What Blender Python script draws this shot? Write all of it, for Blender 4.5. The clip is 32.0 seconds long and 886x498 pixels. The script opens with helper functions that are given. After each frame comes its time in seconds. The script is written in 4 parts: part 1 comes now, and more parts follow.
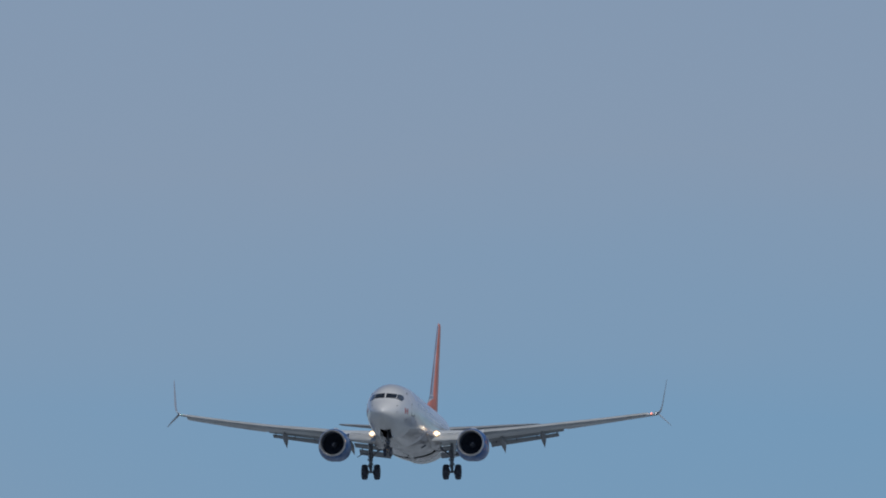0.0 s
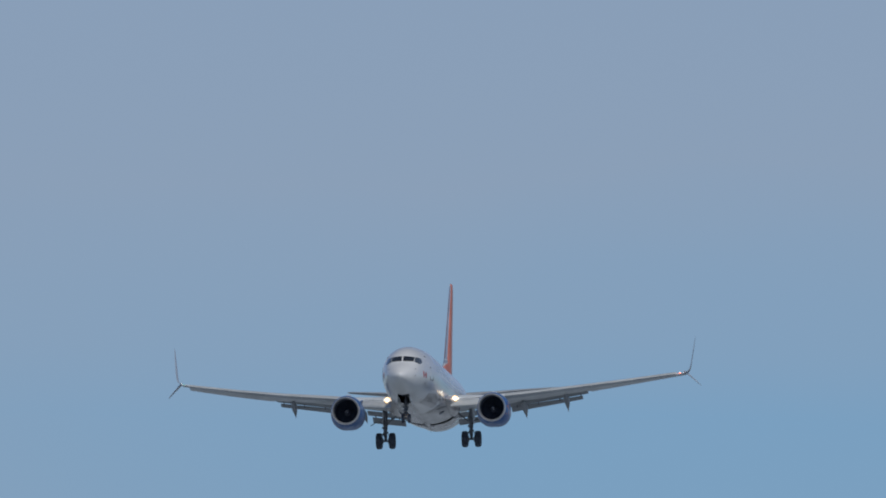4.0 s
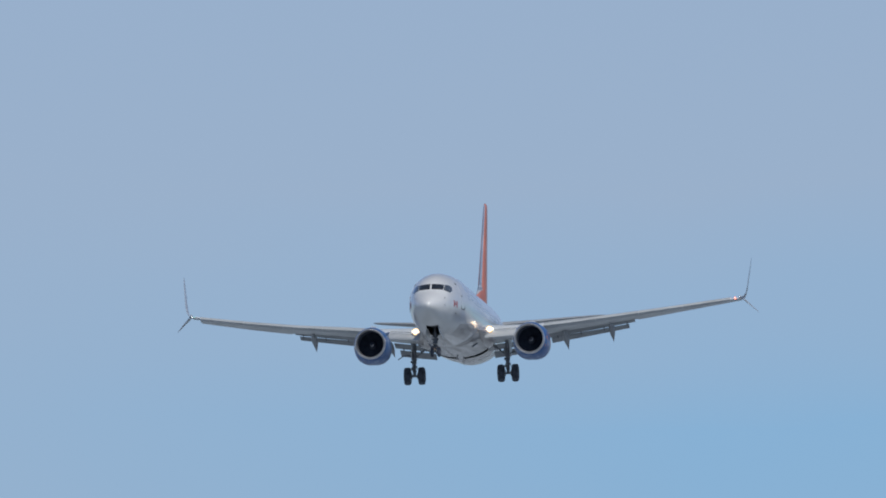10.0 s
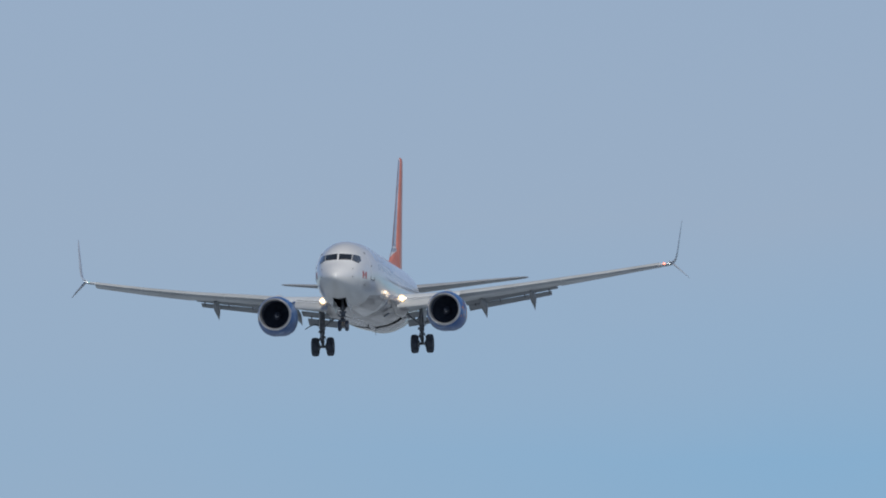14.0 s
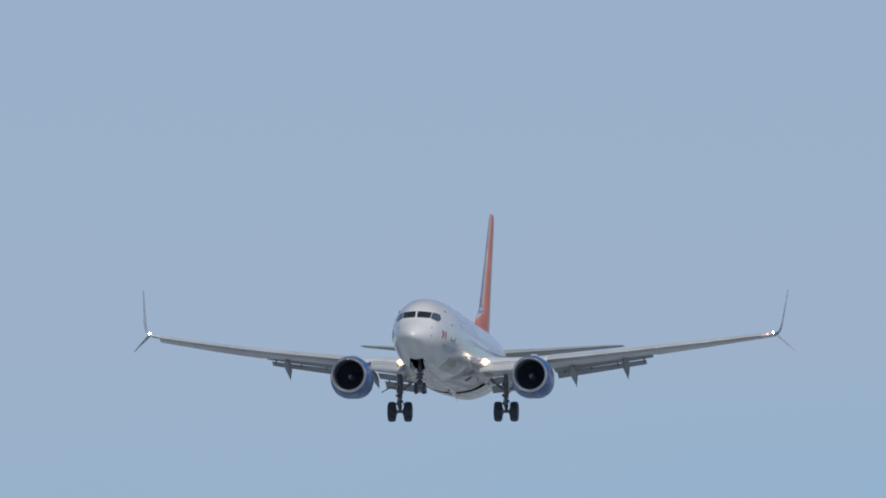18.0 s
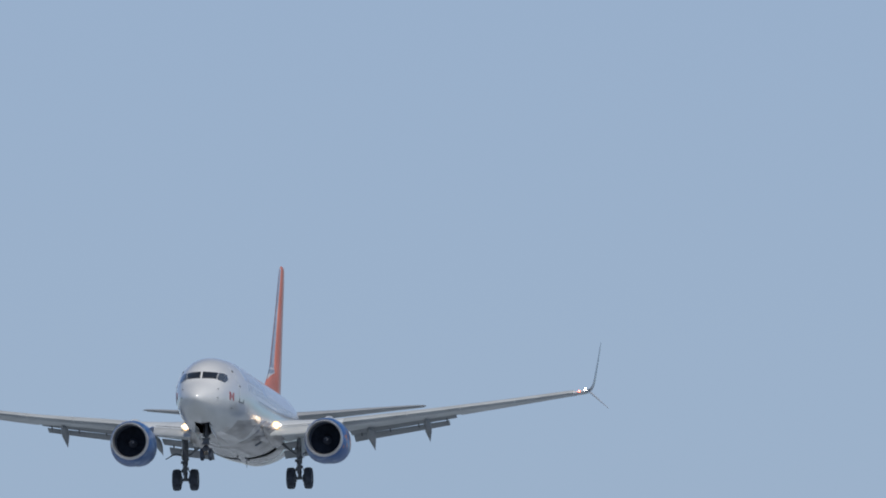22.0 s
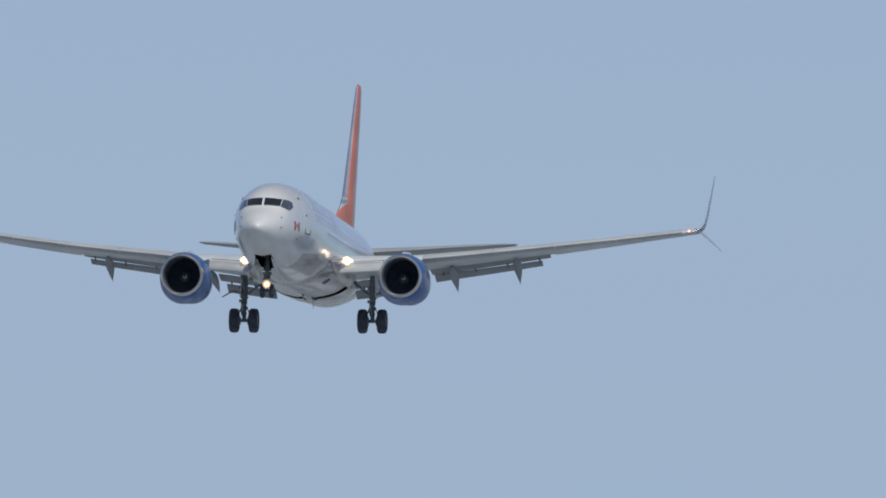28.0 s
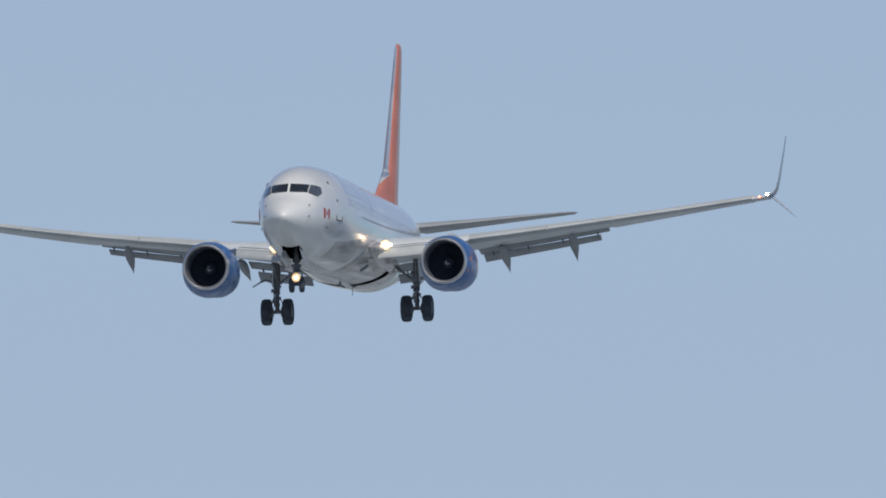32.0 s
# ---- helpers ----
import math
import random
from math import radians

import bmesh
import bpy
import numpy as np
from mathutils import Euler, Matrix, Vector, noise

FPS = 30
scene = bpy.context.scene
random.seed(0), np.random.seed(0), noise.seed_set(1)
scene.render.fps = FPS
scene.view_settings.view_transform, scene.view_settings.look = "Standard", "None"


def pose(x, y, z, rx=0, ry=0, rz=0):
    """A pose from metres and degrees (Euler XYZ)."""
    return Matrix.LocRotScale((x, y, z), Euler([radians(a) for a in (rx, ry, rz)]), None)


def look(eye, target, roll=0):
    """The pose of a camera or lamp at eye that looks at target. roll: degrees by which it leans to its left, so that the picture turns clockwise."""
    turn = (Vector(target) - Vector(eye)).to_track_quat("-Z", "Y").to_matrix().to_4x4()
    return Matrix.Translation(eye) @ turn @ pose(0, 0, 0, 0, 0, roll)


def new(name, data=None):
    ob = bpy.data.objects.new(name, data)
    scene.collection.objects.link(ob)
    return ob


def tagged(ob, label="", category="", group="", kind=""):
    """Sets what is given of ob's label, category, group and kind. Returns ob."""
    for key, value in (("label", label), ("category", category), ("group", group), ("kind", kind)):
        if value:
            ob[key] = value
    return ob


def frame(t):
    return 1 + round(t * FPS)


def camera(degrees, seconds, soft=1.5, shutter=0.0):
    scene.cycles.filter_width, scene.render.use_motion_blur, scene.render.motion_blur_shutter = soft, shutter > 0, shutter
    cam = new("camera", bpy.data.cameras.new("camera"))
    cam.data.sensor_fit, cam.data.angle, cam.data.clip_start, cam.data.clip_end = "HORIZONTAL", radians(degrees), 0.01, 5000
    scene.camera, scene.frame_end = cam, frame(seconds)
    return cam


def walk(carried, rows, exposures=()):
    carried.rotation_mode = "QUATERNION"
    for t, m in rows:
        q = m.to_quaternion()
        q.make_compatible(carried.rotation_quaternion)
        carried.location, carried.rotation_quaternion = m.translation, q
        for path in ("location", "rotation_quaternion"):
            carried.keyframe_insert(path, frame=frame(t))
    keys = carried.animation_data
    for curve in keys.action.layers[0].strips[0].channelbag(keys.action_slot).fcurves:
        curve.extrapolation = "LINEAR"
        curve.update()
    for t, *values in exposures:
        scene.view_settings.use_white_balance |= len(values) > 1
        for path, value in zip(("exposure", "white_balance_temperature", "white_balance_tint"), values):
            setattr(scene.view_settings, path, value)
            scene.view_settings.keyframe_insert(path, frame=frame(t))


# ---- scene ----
# the camera stands on the ground and follows the airliner with a very long lens
cam = camera(0.74, 32.0, soft=1.85)
walk(cam, [
    (0.0, pose(0, 0, 1.7, 93.81825, 0, 1.77119)),
    (0.5, pose(0, 0, 1.7, 93.82251, 0, 1.79587)),
    (1.0, pose(0, 0, 1.7, 93.82478, 0, 1.82096)),
    (1.5, pose(0, 0, 1.7, 93.82251, 0, 1.83664)),
    (2.0, pose(0, 0, 1.7, 93.81236, 0, 1.86012)),
    (2.5, pose(0, 0, 1.7, 93.79809, 0, 1.86631)),
    (3.0, pose(0, 0, 1.7, 93.79270, 0, 1.88659)),
    (3.5, pose(0, 0, 1.7, 93.80906, 0, 1.87872)),
    (5.5, pose(0, 0, 1.7, 93.84300, 0, 1.93709)),
    (6.0, pose(0, 0, 1.7, 93.84434, 0, 1.94329)),
    (6.5, pose(0, 0, 1.7, 93.84195, 0, 1.93350)),
    (7.0, pose(0, 0, 1.7, 93.84166, 0, 1.93951)),
    (7.5, pose(0, 0, 1.7, 93.83325, 0, 1.94600)),
    (8.0, pose(0, 0, 1.7, 93.85174, 0, 1.98022)),
    (8.5, pose(0, 0, 1.7, 93.88240, 0, 2.01716)),
    (9.0, pose(0, 0, 1.7, 93.88574, 0, 2.07337)),
    (9.5, pose(0, 0, 1.7, 93.87836, 0, 2.09620)),
    (10.0, pose(0, 0, 1.7, 93.83179, 0, 2.08436)),
    (10.5, pose(0, 0, 1.7, 93.80345, 0, 2.08648)),
    (11.0, pose(0, 0, 1.7, 93.78964, 0, 2.07129)),
    (11.5, pose(0, 0, 1.7, 93.78968, 0, 2.06755)),
    (12.0, pose(0, 0, 1.7, 93.80751, 0, 2.06250)),
    (12.5, pose(0, 0, 1.7, 93.78877, 0, 2.08549)),
    (13.0, pose(0, 0, 1.7, 93.79962, 0, 2.12351)),
    (13.5, pose(0, 0, 1.7, 93.83054, 0, 2.14579)),
    (14.0, pose(0, 0, 1.7, 93.85578, 0, 2.14366)),
    (14.5, pose(0, 0, 1.7, 93.85307, 0, 2.14406)),
    (16.5, pose(0, 0, 1.7, 93.86005, 0, 2.18013)),
    (17.0, pose(0, 0, 1.7, 93.90112, 0, 2.18845)),
    (17.5, pose(0, 0, 1.7, 93.93997, 0, 2.27814)),
    (18.0, pose(0, 0, 1.7, 93.96354, 0, 2.36328)),
    (18.5, pose(0, 0, 1.7, 94.00443, 0, 2.39521)),
    (19.0, pose(0, 0, 1.7, 94.03961, 0, 2.40854)),
    (19.5, pose(0, 0, 1.7, 94.04552, 0, 2.43092)),
    (20.0, pose(0, 0, 1.7, 94.03789, 0, 2.45029)),
    (20.5, pose(0, 0, 1.7, 94.04192, 0, 2.43953)),
    (21.0, pose(0, 0, 1.7, 94.04074, 0, 2.41743)),
    (21.5, pose(0, 0, 1.7, 94.05418, 0, 2.38174)),
    (22.0, pose(0, 0, 1.7, 94.08083, 0, 2.36192)),
    (22.5, pose(0, 0, 1.7, 94.08764, 0, 2.34398)),
    (23.0, pose(0, 0, 1.7, 93.99611, 0, 2.33042)),
    (23.5, pose(0, 0, 1.7, 93.94033, 0, 2.38191)),
    (24.0, pose(0, 0, 1.7, 93.92008, 0, 2.42691)),
    (24.5, pose(0, 0, 1.7, 93.93900, 0, 2.50367)),
    (25.0, pose(0, 0, 1.7, 93.97292, 0, 2.55658)),
    (25.5, pose(0, 0, 1.7, 94.00084, 0, 2.60523)),
    (27.5, pose(0, 0, 1.7, 94.05172, 0, 2.71363)),
    (28.0, pose(0, 0, 1.7, 94.05954, 0, 2.73548)),
    (28.5, pose(0, 0, 1.7, 94.06942, 0, 2.81400)),
    (29.0, pose(0, 0, 1.7, 94.08529, 0, 2.86495)),
    (29.5, pose(0, 0, 1.7, 94.08835, 0, 2.89362)),
    (30.0, pose(0, 0, 1.7, 94.09017, 0, 2.93497)),
    (30.5, pose(0, 0, 1.7, 94.10559, 0, 2.93830)),
    (31.0, pose(0, 0, 1.7, 94.12323, 0, 2.96873)),
    (31.5, pose(0, 0, 1.7, 94.13673, 0, 2.98956)),
    (32.0, pose(0, 0, 1.7, 94.14361, 0, 3.02510)),
], exposures=[
    (0.0, -0.5, 6500, 10.0),
    (1.0, -0.45, 6500, 10.0),
    (3.5, -0.39, 6500, 10.0),
    (6.0, -0.3, 6500, 10.0),
    (9.0, -0.2, 6500, 10.0),
    (9.4, -0.07, 6500, 10.0),
    (10.8, -0.04, 6500, 10.0),
    (11.1, -0.19, 6500, 10.0),
    (12.0, -0.3, 6560, 10.0),
    (13.0, -0.18, 6680, 10.0),
    (14.5, -0.08, 6720, 10.0),
    (17.0, -0.03, 6750, 10.0),
    (20.0, -0.03, 6690, 10.0),
    (24.0, -0.02, 6680, 10.0),
    (27.5, 0.0, 6800, 10.0),
    (29.0, 0.02, 6861, 10.0),
    (30.0, 0.06, 6868, 10.0),
    (32.0, 0.08, 6910, 10.0),
])

# ---- world, sun ----
SUN_ELEVATION, SUN_AZIMUTH = 46, 166   # degrees; azimuth clockwise from the way the camera looks
world = bpy.data.worlds.new("sky")
scene.world = world
world.use_nodes = True
wn, wl = world.node_tree.nodes, world.node_tree.links
wn.clear()


def wnode(kind, **values):
    n = wn.new(kind)
    for key, value in values.items():
        n.inputs[key].default_value = value
    return n


sky = wn.new("ShaderNodeTexSky")
sky.sky_type = "NISHITA"
sky.sun_disc = False
sky.sun_elevation = radians(SUN_ELEVATION)
sky.sun_rotation = radians(SUN_AZIMUTH)
sky.air_density, sky.dust_density, sky.ozone_density = 1.0, 0.4, 3.0
back = wnode("ShaderNodeBackground", Strength=0.097)
# thin high cloud: a greyer veil above a bluer band low in the sky, milky overhead
way = wn.new("ShaderNodeTexCoord")
axes = wn.new("ShaderNodeSeparateXYZ")
wl.new(way.outputs["Generated"], axes.inputs[0])
veil_noise = wnode("ShaderNodeTexNoise", Scale=140.0, Detail=3.0, Roughness=0.5)
stretch = wn.new("ShaderNodeMapping")
stretch.inputs["Scale"].default_value = (0.5, 0.5, 1.6)
wl.new(way.outputs["Generated"], stretch.inputs["Vector"])
wl.new(stretch.outputs["Vector"], veil_noise.inputs["Vector"])
ripple = wn.new("ShaderNodeMath")
ripple.operation = "MULTIPLY_ADD"
ripple.inputs[1].default_value = 0.0030
wl.new(veil_noise.outputs["Fac"], ripple.inputs[0])
wl.new(axes.outputs["Z"], ripple.inputs[2])
rise = wnode("ShaderNodeMapRange")
rise.inputs["From Min"].default_value, rise.inputs["From Max"].default_value = 0.0660, 0.0692
wl.new(ripple.outputs[0], rise.inputs["Value"])
tint = wn.new("ShaderNodeMix")
tint.data_type = "RGBA"
tint.inputs["A"].default_value = (0.448, 0.618, 0.905, 1)
tint.inputs["B"].default_value = (0.602, 0.6235, 0.816, 1)
# the band pales towards the far side of the approach
fade = wnode("ShaderNodeMapRange")
fade.inputs["From Min"].default_value, fade.inputs["From Max"].default_value = -0.0425, -0.0325
fade.inputs["To Min"].default_value, fade.inputs["To Max"].default_value = 0.42, 1.0
wl.new(axes.outputs["X"], fade.inputs["Value"])
drop = wn.new("ShaderNodeMath")
drop.operation = "SUBTRACT"
drop.inputs[0].default_value = 1.0
wl.new(rise.outputs["Result"], drop.inputs[1])
deep = wn.new("ShaderNodeMath")
deep.operation = "MULTIPLY"
wl.new(drop.outputs[0], deep.inputs[0])
wl.new(fade.outputs["Result"], deep.inputs[1])
lift = wn.new("ShaderNodeMath")
lift.operation = "SUBTRACT"
lift.inputs[0].default_value = 1.0
wl.new(deep.outputs[0], lift.inputs[1])
wl.new(lift.outputs[0], tint.inputs["Factor"])
climb = wnode("ShaderNodeMapRange")
climb.inputs["From Min"].default_value, climb.inputs["From Max"].default_value = 0.09, 0.5
wl.new(axes.outputs["Z"], climb.inputs["Value"])
overhead = wn.new("ShaderNodeMix")
overhead.data_type = "RGBA"
overhead.inputs["B"].default_value = (0.67, 0.675, 0.665, 1)
wl.new(climb.outputs["Result"], overhead.inputs["Factor"])
wl.new(tint.outputs["Result"], overhead.inputs["A"])
veiled = wn.new("ShaderNodeMix")
veiled.data_type, veiled.blend_type = "RGBA", "MULTIPLY"
veiled.inputs["Factor"].default_value = 1.0
wl.new(sky.outputs["Color"], veiled.inputs["A"])
wl.new(overhead.outputs["Result"], veiled.inputs["B"])
wl.new(veiled.outputs["Result"], back.inputs["Color"])
wl.new(back.outputs[0], wn.new("ShaderNodeOutputWorld").inputs[0])

sun = new("sun", bpy.data.lights.new("sun", "SUN"))
sun.data.energy, sun.data.angle, sun.data.color = 2.45, radians(1.2), (1.0, 0.965, 0.92)
az, el = radians(SUN_AZIMUTH), radians(SUN_ELEVATION)
sun.matrix_world = look((0, 0, 0), (-math.sin(az) * math.cos(el), -math.cos(az) * math.cos(el), -math.sin(el)))


# ---- materials ----
def material(name, color, rough=0.4, metal=0.0, worn=0.12, scale=0.8, grain=14.0, bump=0.02, coat=0.0, streak=None, shine=0.5, polish=0.13):
    """A painted, metal or rubber surface with stains at one scale and grain at another."""
    m = bpy.data.materials.new(name)
    m.use_nodes = True
    n, l = m.node_tree.nodes, m.node_tree.links
    b = n["Principled BSDF"]
    b.inputs["Metallic"].default_value = metal
    b.inputs["Coat Weight"].default_value = coat
    b.inputs["Specular IOR Level"].default_value = shine
    b.inputs["Coat Roughness"].default_value = polish
    place = n.new("ShaderNodeTexCoord")
    spread = n.new("ShaderNodeMapping")
    spread.inputs["Scale"].default_value = streak or (1, 1, 1)
    l.new(place.outputs["Object"], spread.inputs["Vector"])
    big = n.new("ShaderNodeTexNoise")
    big.inputs["Scale"].default_value, big.inputs["Detail"].default_value = scale, 5
    fine = n.new("ShaderNodeTexNoise")
    fine.inputs["Scale"].default_value, fine.inputs["Detail"].default_value = grain, 3
    for t in (big, fine):
        l.new(spread.outputs["Vector"], t.inputs["Vector"])
    both = n.new("ShaderNodeMath")
    both.operation = "MULTIPLY_ADD"
    both.inputs[1].default_value = 0.35
    l.new(fine.outputs["Fac"], both.inputs[0])
    l.new(big.outputs["Fac"], both.inputs[2])
    band = n.new("ShaderNodeMapRange")
    band.inputs["From Min"].default_value, band.inputs["From Max"].default_value = 0.45, 0.95
    l.new(both.outputs[0], band.inputs["Value"])
    mix = n.new("ShaderNodeMix")
    mix.data_type = "RGBA"
    mix.inputs["A"].default_value = (*color, 1)
    mix.inputs["B"].default_value = (*[c * (1 - 2.2 * worn) for c in color], 1)
    l.new(band.outputs["Result"], mix.inputs["Factor"])
    l.new(mix.outputs["Result"], b.inputs["Base Color"])
    gloss = n.new("ShaderNodeMapRange")
    gloss.inputs["To Min"].default_value, gloss.inputs["To Max"].default_value = rough * 0.8, min(1, rough * 1.25)
    l.new(big.outputs["Fac"], gloss.inputs["Value"])
    l.new(gloss.outputs["Result"], b.inputs["Roughness"])
    if bump:
        bn = n.new("ShaderNodeBump")
        bn.inputs["Strength"].default_value, bn.inputs["Distance"].default_value = 0.3, bump
        l.new(fine.outputs["Fac"], bn.inputs["Height"])
        l.new(bn.outputs["Normal"], b.inputs["Normal"])
    m["mix"] = mix.name
    return m


def glow(name, color, strength):
    m = bpy.data.materials.new(name)
    m.use_nodes = True
    b = m.node_tree.nodes["Principled BSDF"]
    b.inputs["Base Color"].default_value = (*color, 1)
    b.inputs["Emission Color"].default_value = (*color, 1)
    b.inputs["Emission Strength"].default_value = strength
    return m


def recolour(m, build):
    """Puts a painted pattern under a material's wear: build(nodes, links, x, y, z) returns a colour socket."""
    n, l = m.node_tree.nodes, m.node_tree.links
    mix = n[m["mix"]]
    place = n.new("ShaderNodeTexCoord")
    sep = n.new("ShaderNodeSeparateXYZ")
    l.new(place.outputs["Object"], sep.inputs[0])
    colour = build(n, l, sep.outputs["X"], sep.outputs["Y"], sep.outputs["Z"])
    l.new(colour, mix.inputs["A"])
    dim = n.new("ShaderNodeMix")
    dim.data_type, dim.blend_type = "RGBA", "MULTIPLY"
    dim.inputs["Factor"].default_value = 1
    dim.inputs["B"].default_value = (0.74, 0.73, 0.72, 1)
    l.new(colour, dim.inputs["A"])
    l.new(dim.outputs["Result"], mix.inputs["B"])


def sums(n, l, op, a, b, c=None):
    """One step of arithmetic on sockets or numbers."""
    s = n.new("ShaderNodeMath")
    s.operation = op
    for i, v in enumerate((a, b, c)):
        if v is None:
            continue
        if isinstance(v, (int, float)):
            s.inputs[i].default_value = v
        else:
            l.new(v, s.inputs[i])
    return s.outputs[0]


def blend(n, l, factor, a, b):
    s = n.new("ShaderNodeMix")
    s.data_type = "RGBA"
    l.new(factor, s.inputs["Factor"])
    for key, v in (("A", a), ("B", b)):
        if isinstance(v, tuple):
            s.inputs[key].default_value = v
        else:
            l.new(v, s.inputs[key])
    return s.outputs["Result"]


def ramp(n, l, v, lo, hi):
    s = n.new("ShaderNodeMapRange")
    s.inputs["From Min"].default_value, s.inputs["From Max"].default_value = lo, hi
    l.new(v, s.inputs["Value"])
    return s.outputs["Result"]


WHITE = material("white_paint", (0.79, 0.80, 0.795), 0.42, 0, 0.06, 0.5, 9, 0.0, 1.0, (1, 0.25, 1), polish=0.13)
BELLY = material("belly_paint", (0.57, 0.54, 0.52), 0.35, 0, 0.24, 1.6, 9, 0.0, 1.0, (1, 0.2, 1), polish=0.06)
# the keel's pale and grey reflections, put into colour
PALEBAND = material("clean_keel_paint", (0.82, 0.79, 0.77), 0.3, 0, 0.08, 1.2, 9, 0.0, 1.0, (1, 0.3, 1), polish=0.06)
GREYBAND = material("dull_keel_paint", (0.50, 0.475, 0.46), 0.4, 0, 0.14, 1.2, 9, 0.0, 0.7, (1, 0.3, 1), polish=0.10)
WING = material("wing_grey_paint", (0.67, 0.71, 0.735), 0.45, 0, 0.12, 0.7, 8, 0.006, 0.1, (1, 0.4, 1))
SLAT = material("pale_slat_paint", (0.50, 0.53, 0.54), 0.65, 0.0, 0.12, 1.2, 10, 0.004, 0, (0.3, 1, 1))
FLAP = material("flap_grey_paint", (0.305, 0.33, 0.36), 0.5, 0, 0.14, 0.9, 10, 0.006, 0, (1, 0.5, 1))
LIP = material("polished_lip_metal", (0.75, 0.75, 0.76), 0.3, 0.9, 0.08, 2, 12, 0.002)
BLUE = material("blue_cowl_paint", (0.03, 0.145, 0.43), 0.42, 0, 0.10, 1.0, 9, 0.004, 0.35)
ORANGE = material("orange_tail_paint", (0.72, 0.16, 0.05), 0.5, 0, 0.08, 0.6, 8, 0.0, 0.0)
RUDDER = material("pale_orange_paint", (0.78, 0.68, 0.66), 0.4, 0, 0.08, 0.6, 8, 0.004, 0.2)
TITLE = material("pale_blue_lettering", (0.52, 0.63, 0.79), 0.35, 0, 0.06, 1, 9, 0.002, 0.3)
STRIPE = material("thin_blue_grey_stripe", (0.42, 0.47, 0.56), 0.4, 0, 0.1, 1, 9, 0.002)
RED = material("red_flag_paint", (0.46, 0.04, 0.045), 0.4, 0, 0.08, 3, 20, 0.002)
# reflected sky is put into the side panes' lighter grey
SIDEGLASS = material("grey_side_window_glass", (0.085, 0.10, 0.12), 0.1, 0, 0.1, 2, 10, 0, 1.0)
# haze is put into these lifted bluish darks: glass, seal, well, duct, tyre, leg
GLASS = material("dark_cockpit_glass", (0.022, 0.026, 0.031), 0.08, 0, 0.1, 2, 10, 0, 1.0)
CABIN = material("cabin_window_pane", (0.42, 0.48, 0.56), 0.25, 0, 0.1, 2, 10, 0, 0.6)
SEAL = material("dark_grey_seal", (0.09, 0.095, 0.105), 0.6, 0, 0.15, 3, 20, 0.003)
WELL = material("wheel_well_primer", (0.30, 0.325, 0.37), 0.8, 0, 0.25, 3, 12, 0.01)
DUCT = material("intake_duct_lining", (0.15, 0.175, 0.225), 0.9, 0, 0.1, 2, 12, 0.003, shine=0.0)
BLADE = material("titanium_fan_blade", (0.05, 0.063, 0.092), 0.9, 0.0, 0.2, 5, 20, 0.002, shine=0.0)
SPINNER = material("dark_spinner_paint", (0.11, 0.125, 0.16), 0.9, 0, 0.15, 4, 20, 0.002, shine=0.0)
MARK = material("white_spiral_paint", (0.85, 0.85, 0.85), 0.5, 0, 0.1, 4, 20, 0)
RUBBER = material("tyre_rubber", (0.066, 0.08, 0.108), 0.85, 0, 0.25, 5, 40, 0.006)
RIM = material("wheel_rim_metal", (0.28, 0.28, 0.28), 0.5, 0.5, 0.2, 5, 30, 0.003)
STEEL = material("gear_leg_grey_paint", (0.215, 0.235, 0.265), 0.45, 0.15, 0.25, 4, 25, 0.006)
DARKMETAL = material("sooty_exhaust_metal", (0.16, 0.14, 0.12), 0.5, 0.8, 0.3, 3, 16, 0.004)
LAMP = glow("landing_lamp_glow", (1.0, 0.93, 0.78), 2.3)
SMALLLAMP = glow("inspection_lamp_glow", (1.0, 0.92, 0.74), 1.8)
# bloom round the lamps, put into reflectors that glow themselves
HALO = glow("lamp_reflector_glow", (1.0, 0.66, 0.34), 1.1)
# the fixed edge's own grey, darkened to carry the slot's shade
LEDGE = material("fixed_edge_paint", (0.55, 0.58, 0.61), 0.6, 0, 0.12, 1.2, 10, 0.004, 0, (0.3, 1, 1))
TAILGREY = material("tailplane_grey_paint", (0.36, 0.385, 0.41), 0.5, 0, 0.12, 0.7, 8, 0.006, 0.1, (1, 0.4, 1))
TIP = material("winglet_paint", (0.47, 0.52, 0.585), 0.45, 0, 0.08, 0.8, 9, 0.0, 0.4)
REDLAMP = glow("red_navigation_glow", (1.0, 0.14, 0.05), 4.2)
GREENLAMP = glow("green_navigation_glow", (0.15, 0.5, 0.45), 1.2)
STROBE = glow("white_strobe_glow", (1.0, 1.0, 0.95), 14.0)
# unseen ground, its pale bluish tones set for bounce on the belly
GROUND = material("pale_frozen_grass", (0.40, 0.37, 0.33), 0.95, 0, 0.1, 0.01, 0.3, 0.05)


def fin_pattern(n, l, x, y, z):
    """A slate band and a thin pale line along the leading edge, orange behind that pales aft."""
    lead = sums(n, l, "MULTIPLY_ADD", z, 0.752, 29.8)
    chord = sums(n, l, "MULTIPLY_ADD", z, -0.411, 5.52)
    c = sums(n, l, "DIVIDE", sums(n, l, "SUBTRACT", y, lead), chord)
    a = blend(n, l, ramp(n, l, c, 0.020, 0.022), (0.31, 0.38, 0.50, 1), (0.72, 0.73, 0.75, 1))
    # pink mixed into the orange stands for haze in the air
    b = blend(n, l, ramp(n, l, c, 0.24, 0.66), (0.75, 0.25, 0.18, 1), (0.74, 0.66, 0.65, 1))
    return blend(n, l, ramp(n, l, c, 0.024, 0.027), a, b)


